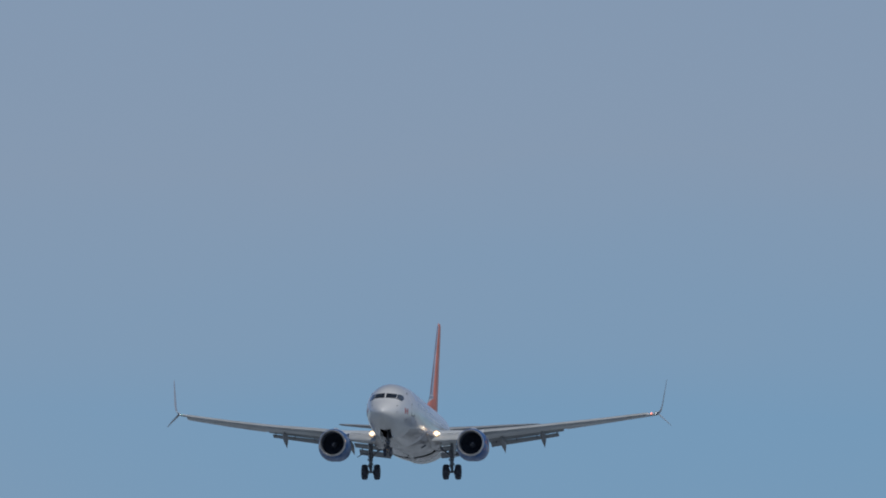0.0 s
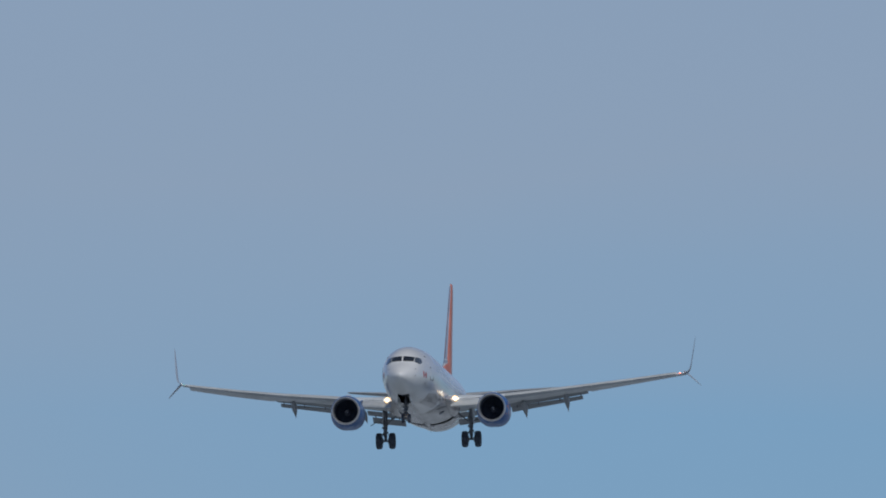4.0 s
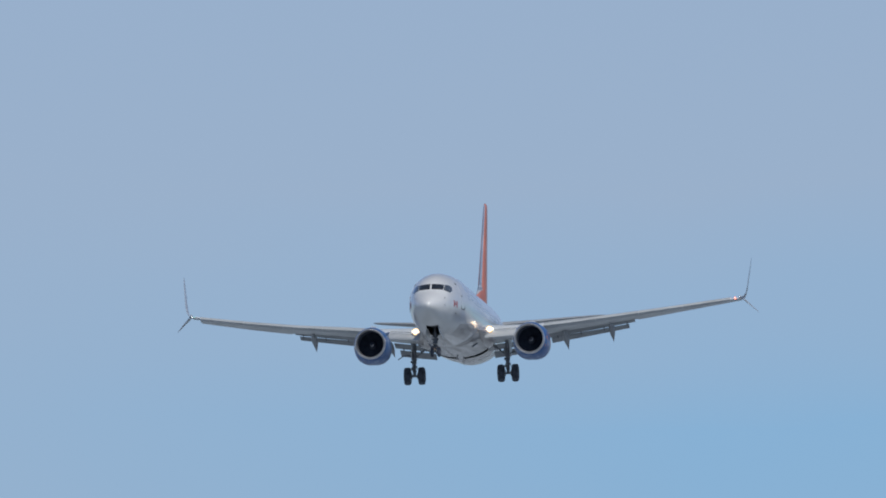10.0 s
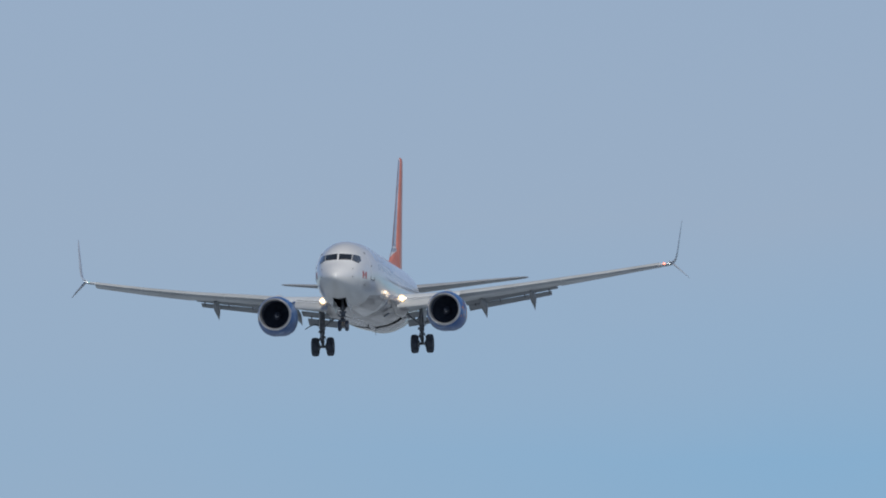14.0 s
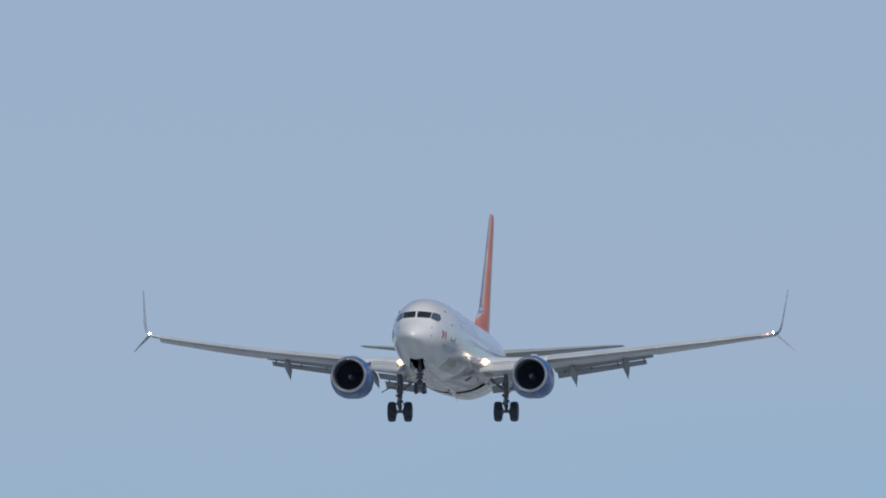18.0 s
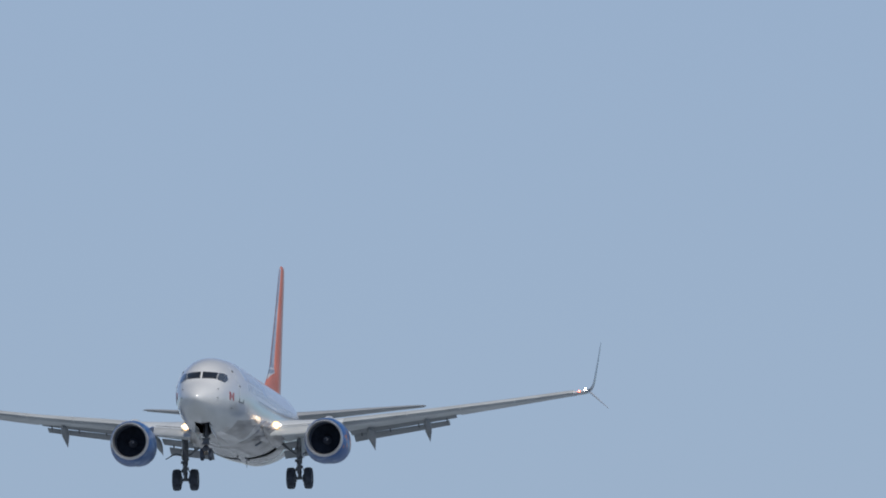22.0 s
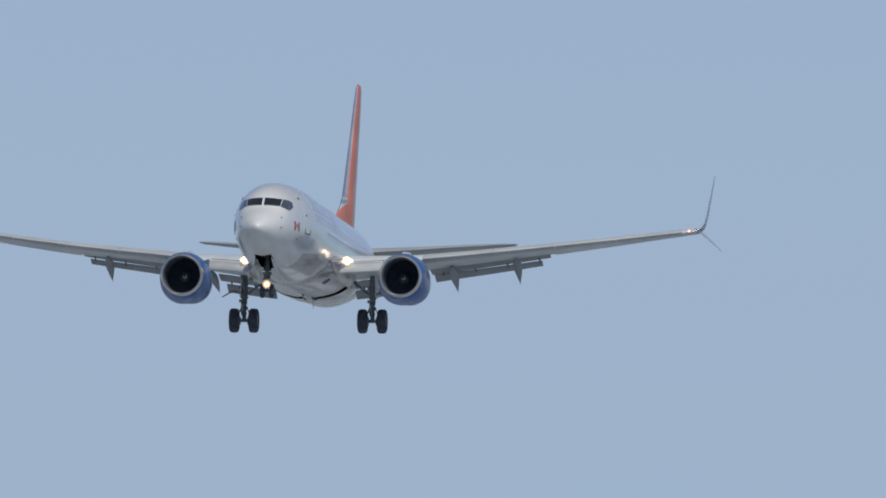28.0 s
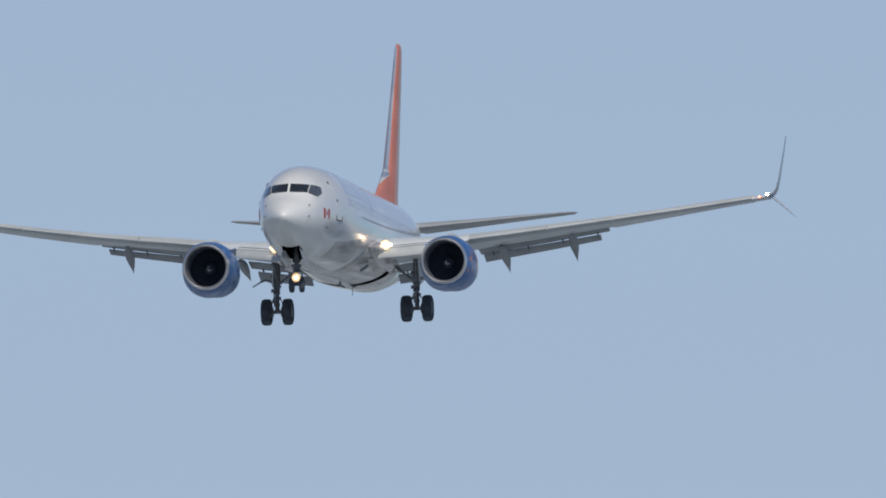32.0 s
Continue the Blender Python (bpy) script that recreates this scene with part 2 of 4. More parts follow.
def fillet_pattern(n, l, x, y, z):
    """Orange, with the slate band running out along its top."""
    edge = sums(n, l, "MULTIPLY_ADD", sums(n, l, "ABSOLUTE", x, 0.0), -3.0, z)
    # same orange, with the haze in its colour
    a = blend(n, l, ramp(n, l, edge, 2.72, 2.74), (0.75, 0.25, 0.18, 1), (0.72, 0.73, 0.75, 1))
    gap = ramp(n, l, sums(n, l, "ABSOLUTE", sums(n, l, "SUBTRACT", z, 3.42), 0.0), 0.07, 0.05)
    foot = ramp(n, l, sums(n, l, "ABSOLUTE", sums(n, l, "SUBTRACT", z, 2.98), 0.0), 0.16, 0.10)
    band = blend(n, l, sums(n, l, "MAXIMUM", gap, foot), (0.31, 0.38, 0.50, 1), (0.62, 0.66, 0.72, 1))
    return blend(n, l, ramp(n, l, edge, 2.80, 2.82), a, band)


FILLET = material("orange_fillet_paint", (0.72, 0.16, 0.05), 0.5, 0, 0.08, 0.6, 8, 0.0, 0.0)
recolour(ORANGE, fin_pattern)
recolour(FILLET, fillet_pattern)


def field_pattern(n, l, x, y, z):
    """Made-up fields: pale stubble, darker grass and old snow, toned for the light they bounce up."""
    fields = n.new("ShaderNodeTexVoronoi")
    fields.inputs["Scale"].default_value = 0.004
    place = n.new("ShaderNodeTexCoord")
    l.new(place.outputs["Object"], fields.inputs["Vector"])
    tone = n.new("ShaderNodeSeparateColor")
    l.new(fields.outputs["Color"], tone.inputs[0])
    a = blend(n, l, ramp(n, l, tone.outputs[0], 0.1, 0.9), (0.16, 0.18, 0.19, 1), (0.36, 0.41, 0.435, 1))
    drift = n.new("ShaderNodeTexNoise")
    drift.inputs["Scale"].default_value, drift.inputs["Detail"].default_value = 0.007, 1.5
    l.new(place.outputs["Object"], drift.inputs["Vector"])
    return blend(n, l, ramp(n, l, drift.outputs["Fac"], 0.54, 0.58), a, (0.54, 0.60, 0.655, 1))


recolour(GROUND, field_pattern)


def cowl_pattern(n, l, x, y, z):
    spots = n.new("ShaderNodeTexNoise")
    spots.inputs["Scale"].default_value, spots.inputs["Detail"].default_value = 2.4, 1.5
    place = n.new("ShaderNodeTexCoord")
    l.new(place.outputs["Object"], spots.inputs["Vector"])
    side = ramp(n, l, sums(n, l, "ABSOLUTE", x, 0.0), 5.62, 5.75)
    level = sums(n, l, "SUBTRACT", 1.0, ramp(n, l, sums(n, l, "ABSOLUTE", sums(n, l, "ADD", z, 1.7), 0.0), .42, .50))
    f = sums(n, l, "MULTIPLY", sums(n, l, "MULTIPLY", ramp(n, l, spots.outputs["Fac"], 0.57, 0.62), side), level)
    pale = blend(n, l, ramp(n, l, spots.outputs["Fac"], 0.36, 0.42), (0.13, 0.27, 0.54, 1), (0.028, 0.14, 0.42, 1))
    return blend(n, l, f, pale, (0.55, 0.23, 0.12, 1))


recolour(BLUE, cowl_pattern)


# ---- mesh helpers ----
def mesh(name, verts, faces, mat, parent=None, label="", smooth=True, sharp=None):
    """One mesh object out of vertices and faces, as a part of parent."""
    me = bpy.data.meshes.new(name)
    me.from_pydata([tuple(v) for v in verts], [], faces)
    me.materials.append(mat)
    b = bmesh.new()
    b.from_mesh(me)
    bmesh.ops.recalc_face_normals(b, faces=b.faces)
    for f in b.faces:
        f.smooth = smooth
    if smooth:
        for e in b.edges:
            if len(e.link_faces) == 2 and e.calc_face_angle(0) > radians(sharp or 45):
                e.smooth = False
    b.to_mesh(me)
    b.free()
    ob = new(name, me)
    ob.parent = parent
    if label:
        tagged(ob, label)
    return ob


def loft(rings, caps=True, closed=True):
    n = len(rings[0])
    verts = [p for r in rings for p in r]
    faces = []
    for i in range(len(rings) - 1):
        for j in range(n if closed else n - 1):
            k = (j + 1) % n
            faces.append((i * n + j, i * n + k, (i + 1) * n + k, (i + 1) * n + j))
    if caps:
        faces.append(tuple(range(n)))
        faces.append(tuple(range((len(rings) - 1) * n, len(rings) * n)))
    return verts, faces


def joined(*pieces):
    verts, faces = [], []
    for v, f in pieces:
        k = len(verts)
        verts += list(v)
        faces += [tuple(i + k for i in g) for g in f]
    return verts, faces


def tube(a, b, r0, r1=None, n=14):
    """A round bar from a to b."""
    a, b = Vector(a), Vector(b)
    r1 = r0 if r1 is None else r1
    q = (b - a).to_track_quat("Z", "Y")
    rings = []
    for p, r in ((a, r0 * 0.92), (a + (b - a) * 0.015, r0), (b - (b - a) * 0.015, r1), (b, r1 * 0.92)):
        rings.append([p + q @ Vector((r * math.cos(t), r * math.sin(t), 0)) for t in np.linspace(0, 2 * math.pi, n, endpoint=False)])
    return loft(rings)


def turned(profile, centre, n=48, axis="y", caps=False):
    """A body of revolution: profile of (along, radius) round an axis through centre."""
    c = Vector(centre)
    rings = []
    for d, r in profile:
        ring = []
        for t in np.linspace(0, 2 * math.pi, n, endpoint=False):
            p = (r * math.cos(t), d, r * math.sin(t)) if axis == "y" else (d, r * math.cos(t), r * math.sin(t))
            ring.append(c + Vector(p))
        rings.append(ring)
    return loft(rings, caps)


def slab(corners, thick):
    """A plate: its outline, thickened both ways along its normal, with a chamfered rim."""
    c = [Vector(p) for p in corners]
    nrm = (c[1] - c[0]).cross(c[2] - c[0]).normalized()
    mid = sum(c, Vector()) / len(c)
    rings = []
    for h, s in ((-0.5, 0.96), (-0.3, 1), (0.3, 1), (0.5, 0.96)):
        rings.append([mid + (p - mid) * s + nrm * thick * h for p in c])
    return loft(rings)


def smooth_table(xs, ys):
    """Monotone cubic through a table."""
    xs, ys = np.array(xs, float), np.array(ys, float)
    h, d = np.diff(xs), np.diff(ys) / np.diff(xs)
    m = np.zeros(len(xs))
    m[0], m[-1] = d[0], d[-1]
    for i in range(1, len(xs) - 1):
        if d[i - 1] * d[i] > 0:
            w1, w2 = 2 * h[i] + h[i - 1], h[i] + 2 * h[i - 1]
            m[i] = (w1 + w2) / (w1 / d[i - 1] + w2 / d[i])

    def at(x):
        i = int(np.clip(np.searchsorted(xs, x) - 1, 0, len(h) - 1))
        t = (x - xs[i]) / h[i]
        return ((1 + 2 * t) * (1 - t) ** 2 * ys[i] + t * (1 - t) ** 2 * h[i] * m[i]
                + t * t * (3 - 2 * t) * ys[i + 1] + t * t * (t - 1) * h[i] * m[i + 1])
    return at


# ---- the ground, far below ----
def build_ground():
    rings = [[(r * math.cos(t), 2000 + r * math.sin(t), 0) for t in np.linspace(0, 2 * math.pi, 64, endpoint=False)] for r in (60, 400, 1500, 5000, 15000, 40000)]
    v, f = loft(rings, caps=False)
    f.append(tuple(range(64)))
    g = mesh("ground", v, f, GROUND, smooth=False)
    tagged(g, "unseen ground with made-up fields and snow, reaching the horizon", "ground", kind="structure")


build_ground()

# ---- the airliner: x to its port side, y aft from the nose, z up from the middle of the body ----
plane = new("airliner")
tagged(plane, "white twin-engined airliner, orange fin, blue engines, wheels and flaps down", "airplane")

STATIONS = (0, 0.1, 0.3, 0.7, 1.2, 1.75, 2.4, 3.2, 4.2, 5.4, 7, 8.5, 25, 28, 31, 34, 36.5, 38, 38.3)
ROOT = [math.sqrt(s) for s in STATIONS]
half_width = smooth_table(ROOT, (0.01, .205, .385, .635, .88, 1.075, 1.22, 1.38, 1.53, 1.68, 1.82, 1.89, 1.89, 1.85, 1.62, 1.18, .72, .3, .12))
crown = smooth_table(ROOT, (-.54, -.37, -.225, .0, .235, .46, .93, 1.32, 1.62, 1.83, 1.93, 1.95, 1.95, 1.94, 1.91, 1.82, 1.68, 1.5, 1.38))
keel = smooth_table(ROOT, (-.56, -.75, -.91, -1.13, -1.36, -1.56, -1.74, -1.88, -2.0, -2.07, -2.11, -2.12, -2.08, -1.80, -1.25, -.5, .3, .95, 1.1))
middle = smooth_table(ROOT, (-.55, -.55, -.54, -.52, -.48, -.42, -.35, -.25, -.14, -.05, 0, 0, 0, .03, .25, .6, .95, 1.2, 1.24))


def section(y):
    s = math.sqrt(max(y, 0))
    return half_width(s), crown(s), keel(s), middle(s)


def shoulder(y):
    """How much fuller than an ellipse the upper body is, aft of the nose."""
    return 0.03 * max(0.0, min(1.0, (y - 5) / 3)) * max(0.0, min(1.0, (36 - y) / 8))


def skin(y, turn, out=0.0):
    """A point of the body at station y, turn degrees from the crown towards port."""
    w, top, low, mid = section(y)
    a = radians(turn)
    h = (top - mid) if math.cos(a) >= 0 else (mid - low)
    full = 1 + shoulder(y) * math.sin(2 * a) ** 2 if math.cos(a) > 0 else 1
    return Vector(((w * full + out) * math.sin(a), y, mid + (h * full + out) * math.cos(a)))


def side_turn(y, z):
    """The turn at which the body's skin has the height z."""
    lo, hi = 0.0, 180.0
    for _ in range(18):
        t = (lo + hi) / 2
        if skin(y, t).z > z:
            lo = t
        else:
            hi = t
    return lo


def nose_station(x, z):
    """How far aft the nose reaches the point x, z of its front view."""
    lo, hi = 0.02, 9.0
    for _ in range(40):
        y = (lo + hi) / 2
        w, top, low, mid = section(y)
        h = (top - mid) if z >= mid else (mid - low)
        if (x / w) ** 2 + ((z - mid) / h) ** 2 < 1:
            hi = y
        else:
            lo = y
    return hi


def patch(name, y0, y1, z0, z1, side, mat, parent, out=0.012, label="", nu=4, nv=4, lean=0.0):
    """A thin plate lying on the body between two stations and two heights."""
    grid = []
    for o in (out, -0.02):
        for j in range(nv + 1):
            for i in range(nu + 1):
                z = z0 + (z1 - z0) * j / nv
                y = y0 + (y1 - y0) * i / nu + lean * (z - z0)
                p = skin(y, side_turn(y, z), o)
                grid.append((p.x * side, p.y, p.z))
    n, k = nu + 1, (nu + 1) * (nv + 1)
    faces = [(j * n + i, j * n + i + 1, (j + 1) * n + i + 1, (j + 1) * n + i) for j in range(nv) for i in range(nu)]
    rim = [i for i in range(n)] + [j * n + nu for j in range(1, nv + 1)] + [nv * n + i for i in range(nu - 1, -1, -1)] + [j * n for j in range(nv - 1, 0, -1)]
    faces += [(rim[i], rim[(i + 1) % len(rim)], rim[(i + 1) % len(rim)] + k, rim[i] + k) for i in range(len(rim))]
    return mesh(name, grid, faces, mat, parent, label)


def nose_pane(name, corners, mat, parent, out=0.012, label="", n=6):
    """A pane on the nose, by the four corners of its front view (x, z): bottom inner, bottom outer, top outer, top inner."""
    a, b, c, d = [np.array(p) for p in corners]
    grid = []
    for o in (out, -0.03):
        for j in range(n + 1):
            for i in range(n + 1):
                u, v = i / n, j / n
                x, z = (a * (1 - u) + b * u) * (1 - v) + (d * (1 - u) + c * u) * v
                y = nose_station(abs(x), z)
                p = skin(y, side_turn(y, z), o)
                grid.append((math.copysign(p.x, x), p.y - o, p.z))
    m, k = n + 1, (n + 1) ** 2
    faces = [(j * m + i, j * m + i + 1, (j + 1) * m + i + 1, (j + 1) * m + i) for j in range(n) for i in range(n)]
    rim = [i for i in range(m)] + [j * m + n for j in range(1, m)] + [n * m + i for i in range(n - 1, -1, -1)] + [j * m for j in range(n - 1, 0, -1)]
    faces += [(rim[i], rim[(i + 1) % len(rim)], rim[(i + 1) % len(rim)] + k, rim[i] + k) for i in range(len(rim))]
    return mesh(name, grid, faces, mat, parent, label)


def build_body():
    ys = [0.001, 0.01, 0.03, 0.06] + [0.1 * 1.28 ** i for i in range(13)] + list(np.arange(2.2, 5.2, 0.2)) + [5.6, 6.2, 7, 8, 9.5, 12, 14, 17] \
        + [18.8, 19.2, 19.6, 20, 20.4, 22, 24, 25, 26, 27, 28, 29, 30, 31, 32, 33, 34, 35, 36, 36.8, 37.4, 38, 38.25]
    ys = sorted(y for y in set(round(y, 3) for y in ys))
    n = 80
    rings = [[skin(y, 360 * j / n) for j in range(n)] for y in ys]
    v, f = loft(rings)
    # the nose wheel bay is open below
    keep = []
    for g in f:
        c = sum((Vector(v[i]) for i in g), Vector()) / len(g)
        if 2.15 < c.y < 4.75 and abs(c.x) < 0.36 and c.z < -1.2 and len(g) == 4:
            continue
        keep.append(g)
    body = mesh("fuselage", v, keep, WHITE, plane, "glossy white fuselage, reflection bands painted below")
    # bay lining
    wv = []
    for z, w, y0, y1 in ((-1.0, 0.33, 2.3, 4.7), (-1.55, 0.37, 2.05, 4.85)):
        wv.append([(-w, y0, z), (w, y0, z), (w, y1, z), (-w, y1, z)])
    lv, lf = loft(wv, caps=False)
    lf.append((0, 1, 2, 3))
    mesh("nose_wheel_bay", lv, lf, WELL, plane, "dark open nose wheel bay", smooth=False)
    return body


body = build_body()


def build_windscreen():
    for s in (1, -1):
        front = nose_pane("windscreen_pane", [(s * .045, 0.535), (s * .735, 0.520), (s * .765, 0.870), (s * .045, 0.905)], GLASS, plane, 0.016, "dark front windscreen pane")
        side = nose_pane("windscreen_pane", [(s * .765, 0.512), (s * 1.115, 0.365), (s * 1.01, 0.855), (s * .797, 0.870)], SIDEGLASS, plane, 0.016, "sloping side windscreen pane")
        nose_pane("windscreen_pane", [(s * 1.122, 0.385), (s * 1.20, 0.535), (s * 1.13, 0.785), (s * 1.018, 0.850)], SIDEGLASS, plane, 0.016, "small aft cockpit window")
        nose_pane("windscreen_frame", [(s * .0, 0.515), (s * .80, 0.500), (s * .84, 0.895), (s * .0, 0.935)], WHITE, plane, 0.006, "white windscreen frame")
        # wiper blades parked along the sill
        y0, y1 = nose_station(.12, .545), nose_station(.62, .575)
        v, f = tube((s * .12, y0 - .05, .555), (s * .62, y1 - .05, .59), 0.012)
        mesh("wiper", v, f, SEAL, plane, "thin black windscreen wiper")
        # probes on the sides of the nose
        for x, z in ((.88, -.03), (.90, -.50), (1.33, -.85)):
            y = nose_station(x, z)
            p = skin(y, side_turn(y, z))
            v, f = joined(tube((s * p.x, p.y, p.z), (s * (p.x + .035), p.y - .03, p.z), .020), tube((s * (p.x + .035), p.y + .02, p.z), (s * (p.x + .035), p.y - .13, p.z), .017, .010))
            mesh("air_data_probe", v, f, SEAL, plane, "small dark air data probe")


build_windscreen()


def build_side_details():
    for s in (1, -1):
        # cabin windows
        y = 7.1
        while y < 31.6:
            patch("cabin_window", y, y + 0.25, 0.28, 0.62, s, CABIN, plane, 0.006, nu=2, nv=3)
            y += 0.508
        # doors with their dark surround
        for y0, y1, z0, z1 in ((4.75, 5.62, -.42, 1.30), (31.9, 32.66, -.2, 1.35)):
            d = patch("cabin_door", y0, y1, z0, z1, s, WHITE, plane, 0.014, "white cabin door", 5, 10)
            patch("door_sill", y0 + .02, y1 + .12, z0 - .05, z0 - .01, s, SEAL, d, 0.02)
            for y in (y0 - .01, y1 + .09):
                patch("door_hinge", y, y + .05, z0 - .04, z0 + .16, s, SEAL, d, 0.016, nu=1, nv=2)
            patch("door_edge", y0 - .03, y0 - .005, z0 + .1, z1, s, STRIPE, d, 0.006, nu=1, nv=10)
            patch("door_edge", y1 + .005, y1 + .03, z0 + .1, z1, s, STRIPE, d, 0.006, nu=1, nv=10)
            patch("door_handle", y0 + .12, y0 + .3, z0 + .72, z0 + .8, s, SEAL, d, 0.03, nu=2, nv=1)
        patch("door_grip", 4.70, 4.80, 1.02, 1.12, s, SEAL, plane, 0.03, "dark grip above the door", 1, 1)
        # overwing exits
        for y0 in (16.9, 17.9):
            patch("overwing_exit", y0, y0 + .51, -.12, .85, s, WHITE, plane, 0.004, "white overwing exit hatch", 2, 6)
        # the carrier's lettering, as plain blocks
        y = 6.75
        for w, h0, h1 in ((1.0, .78, 1.62), (.9, .78, 1.55), (.9, .78, 1.55), (1.35, .78, 1.55), (.4, .78, 1.72), (.9, .78, 1.55), (1.0, .52, 1.55)):
            patch("lettering_block", y, y + w, h0, h1, s, TITLE, plane, 0.005, nu=4, nv=5, lean=-.15)
            y += w + .22
        # thin paint line that falls towards the tail
        n = 24
        pts = []
        for i in range(n + 1):
            y = 10.5 + 24.5 * i / n
            z = float(np.interp(y, (6, 9, 12, 15, 18.5, 22, 26, 30, 35), (.07, .03, .03, .06, .11, .21, .36, .58, .95)))
            pts.append([skin(y, side_turn(y, z + dz), .006) for dz in (.022, -.022)])
        v = [(p.x * s, p.y, p.z) for r in pts for p in r]
        mesh("paint_line", v, [(2 * i, 2 * i + 1, 2 * i + 3, 2 * i + 2) for i in range(n)], STRIPE, plane, "thin blue-grey paint line")
        # flag beside the door
        flag = patch("flag_panel", 2.88, 3.68, -.48, -.08, s, WHITE, plane, .006, "red and white maple flag", 6, 3)
        patch("flag_bar", 2.88, 3.09, -.48, -.08, s, RED, flag, .011, nu=2, nv=3)
        patch("flag_bar", 3.47, 3.68, -.48, -.08, s, RED, flag, .011, nu=2, nv=3)
        leaf = []
        for r, a in zip((.18, .07, .15, .07, .17, .06, .13, .05, .13, .06, .17, .07, .15, .07), range(14)):
            t = a / 14 * 2 * math.pi
            yy, zz = 3.28 + 1.0 * r * math.sin(t), -.28 + r * math.cos(t)
            p = skin(yy, side_turn(yy, zz), .012)
            leaf.append((p.x * s, p.y, p.z))
        mesh("flag_leaf", leaf, [tuple(range(14))], RED, flag)


build_side_details()


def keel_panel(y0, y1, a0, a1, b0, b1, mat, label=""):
    """A painted band of reflection under the body: turns a0 to a1 at its fore end, b0 to b1 at its aft end."""
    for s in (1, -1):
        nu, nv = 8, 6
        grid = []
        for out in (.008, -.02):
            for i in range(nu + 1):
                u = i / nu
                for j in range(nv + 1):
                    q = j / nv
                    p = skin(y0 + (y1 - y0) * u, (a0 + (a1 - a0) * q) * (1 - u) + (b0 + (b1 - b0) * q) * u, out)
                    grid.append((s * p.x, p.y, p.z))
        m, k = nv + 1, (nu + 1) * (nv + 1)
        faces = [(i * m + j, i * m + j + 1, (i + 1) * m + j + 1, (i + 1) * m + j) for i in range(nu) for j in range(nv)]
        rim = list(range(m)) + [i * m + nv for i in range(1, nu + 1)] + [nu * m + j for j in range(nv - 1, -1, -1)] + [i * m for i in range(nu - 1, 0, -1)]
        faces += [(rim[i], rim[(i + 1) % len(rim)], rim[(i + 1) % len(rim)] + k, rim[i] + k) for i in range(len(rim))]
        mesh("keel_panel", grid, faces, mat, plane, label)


def build_reflection_bands():
    # reflections under the body, painted as pale and grey bands
    keel_panel(4.95, 11.1, 157, 165, 150, 168, PALEBAND, "pale painted reflection band on the keel")
    keel_panel(4.85, 5.7, 143, 153, 147, 154, PALEBAND, "pale painted reflection band on the keel")
    keel_panel(5.85, 11.4, 128, 155, 112, 148, GREYBAND, "grey painted reflection band on the keel")
    keel_panel(5.2, 11.1, 168, 178, 170, 178, GREYBAND, "grey painted reflection band on the keel")
    keel_panel(11.45, 12.6, 120, 138, 118, 132, PALEBAND, "pale painted reflection band on the keel")


build_reflection_bands()


# ---- wing ----
def lerp_table(p, rows):
    return float(np.interp(p, [r[0] for r in rows], [r[1] for r in rows]))


def wing_lead(p):
    return lerp_table(p, ((0, 13.0), (1.6, 14.25), (4.9, 16.97), (17.1, 23.28)))


def wing_trail(p):
    return lerp_table(p, ((0, 22.2), (1.6, 22.25), (5.8, 22.4), (17.1, 24.6)))


level_height = smooth_table((0, 1.6, 3.2, 5.9, 7.65, 12.4, 17.1), (-1.28, -1.11, -0.91, -0.51, -0.25, 0.515, 1.31))
flex = {"sag": 0.0}   # the starboard wing hangs a little lower outboard, with its trailing edge down


def wing_height(p):
    return level_height(p) - flex["sag"] * lerp_table(p, ((7.0, 0), (10.2, .075), (13.0, .09), (16.46, .07), (16.5, 0)))


def wing_rake(p):
    """How far the section's trailing edge lies down, as a share of the chord."""
    return .012 + flex["sag"] * lerp_table(p, ((8.5, 0), (10.5, .028), (13.0, .045), (16.46, .075), (16.5, 0)))


def foil(x, tc):
    return 5 * tc * (.2969 * math.sqrt(x) - .126 * x - .3516 * x * x + .2843 * x ** 3 - .1036 * x ** 4)


def foil_loop(c0, c1, tc, n=12):
    """Chord and height of points round a wing section from c0 to c1: the top from aft to front, then the underside."""
    xs = [c0 + (c1 - c0) * (1 - math.cos(math.pi * i / n)) / 2 for i in range(n + 1)]
    top = [(x, foil(x, tc) * 1.1 + .02 * math.sin(math.pi * x)) for x in reversed(xs)]
    low = [(x, -foil(x, tc) * .9 + .02 * math.sin(math.pi * x)) for x in (xs[1:] if c0 == 0 else xs)]
    return top + low


def thick(p):
    return lerp_table(p, ((0, .13), (5, .108), (10, .115), (13, .127), (15, .157), (16.46, .195), (16.5, .085), (17, .08)))


def wing_ring(p, s, c0, c1):
    lead, c, z = wing_lead(p), wing_trail(p) - wing_lead(p), wing_height(p)
    return [(s * p, lead + x * c, z + h * c - wing_rake(p) * x * c) for x, h in foil_loop(c0, c1, thick(p))]


def strip(name, s, stations, profile, mat, parent, label=""):
    """A spanwise piece: profile(p) gives (y, z) round its section at each span station."""
    v, f = loft([[(s * p, y, z) for y, z in profile(p)] for p in stations])
    return mesh(name, v, f, mat, parent, label)


def turn_yz(pts, y0, z0, degrees):
    """Turns section points nose-up side aft-down round y0, z0."""
    a = radians(degrees)
    return [(y0 + (y - y0) * math.cos(a) + (z - z0) * math.sin(a), z0 + (z - z0) * math.cos(a) - (y - y0) * math.sin(a)) for y, z in pts]


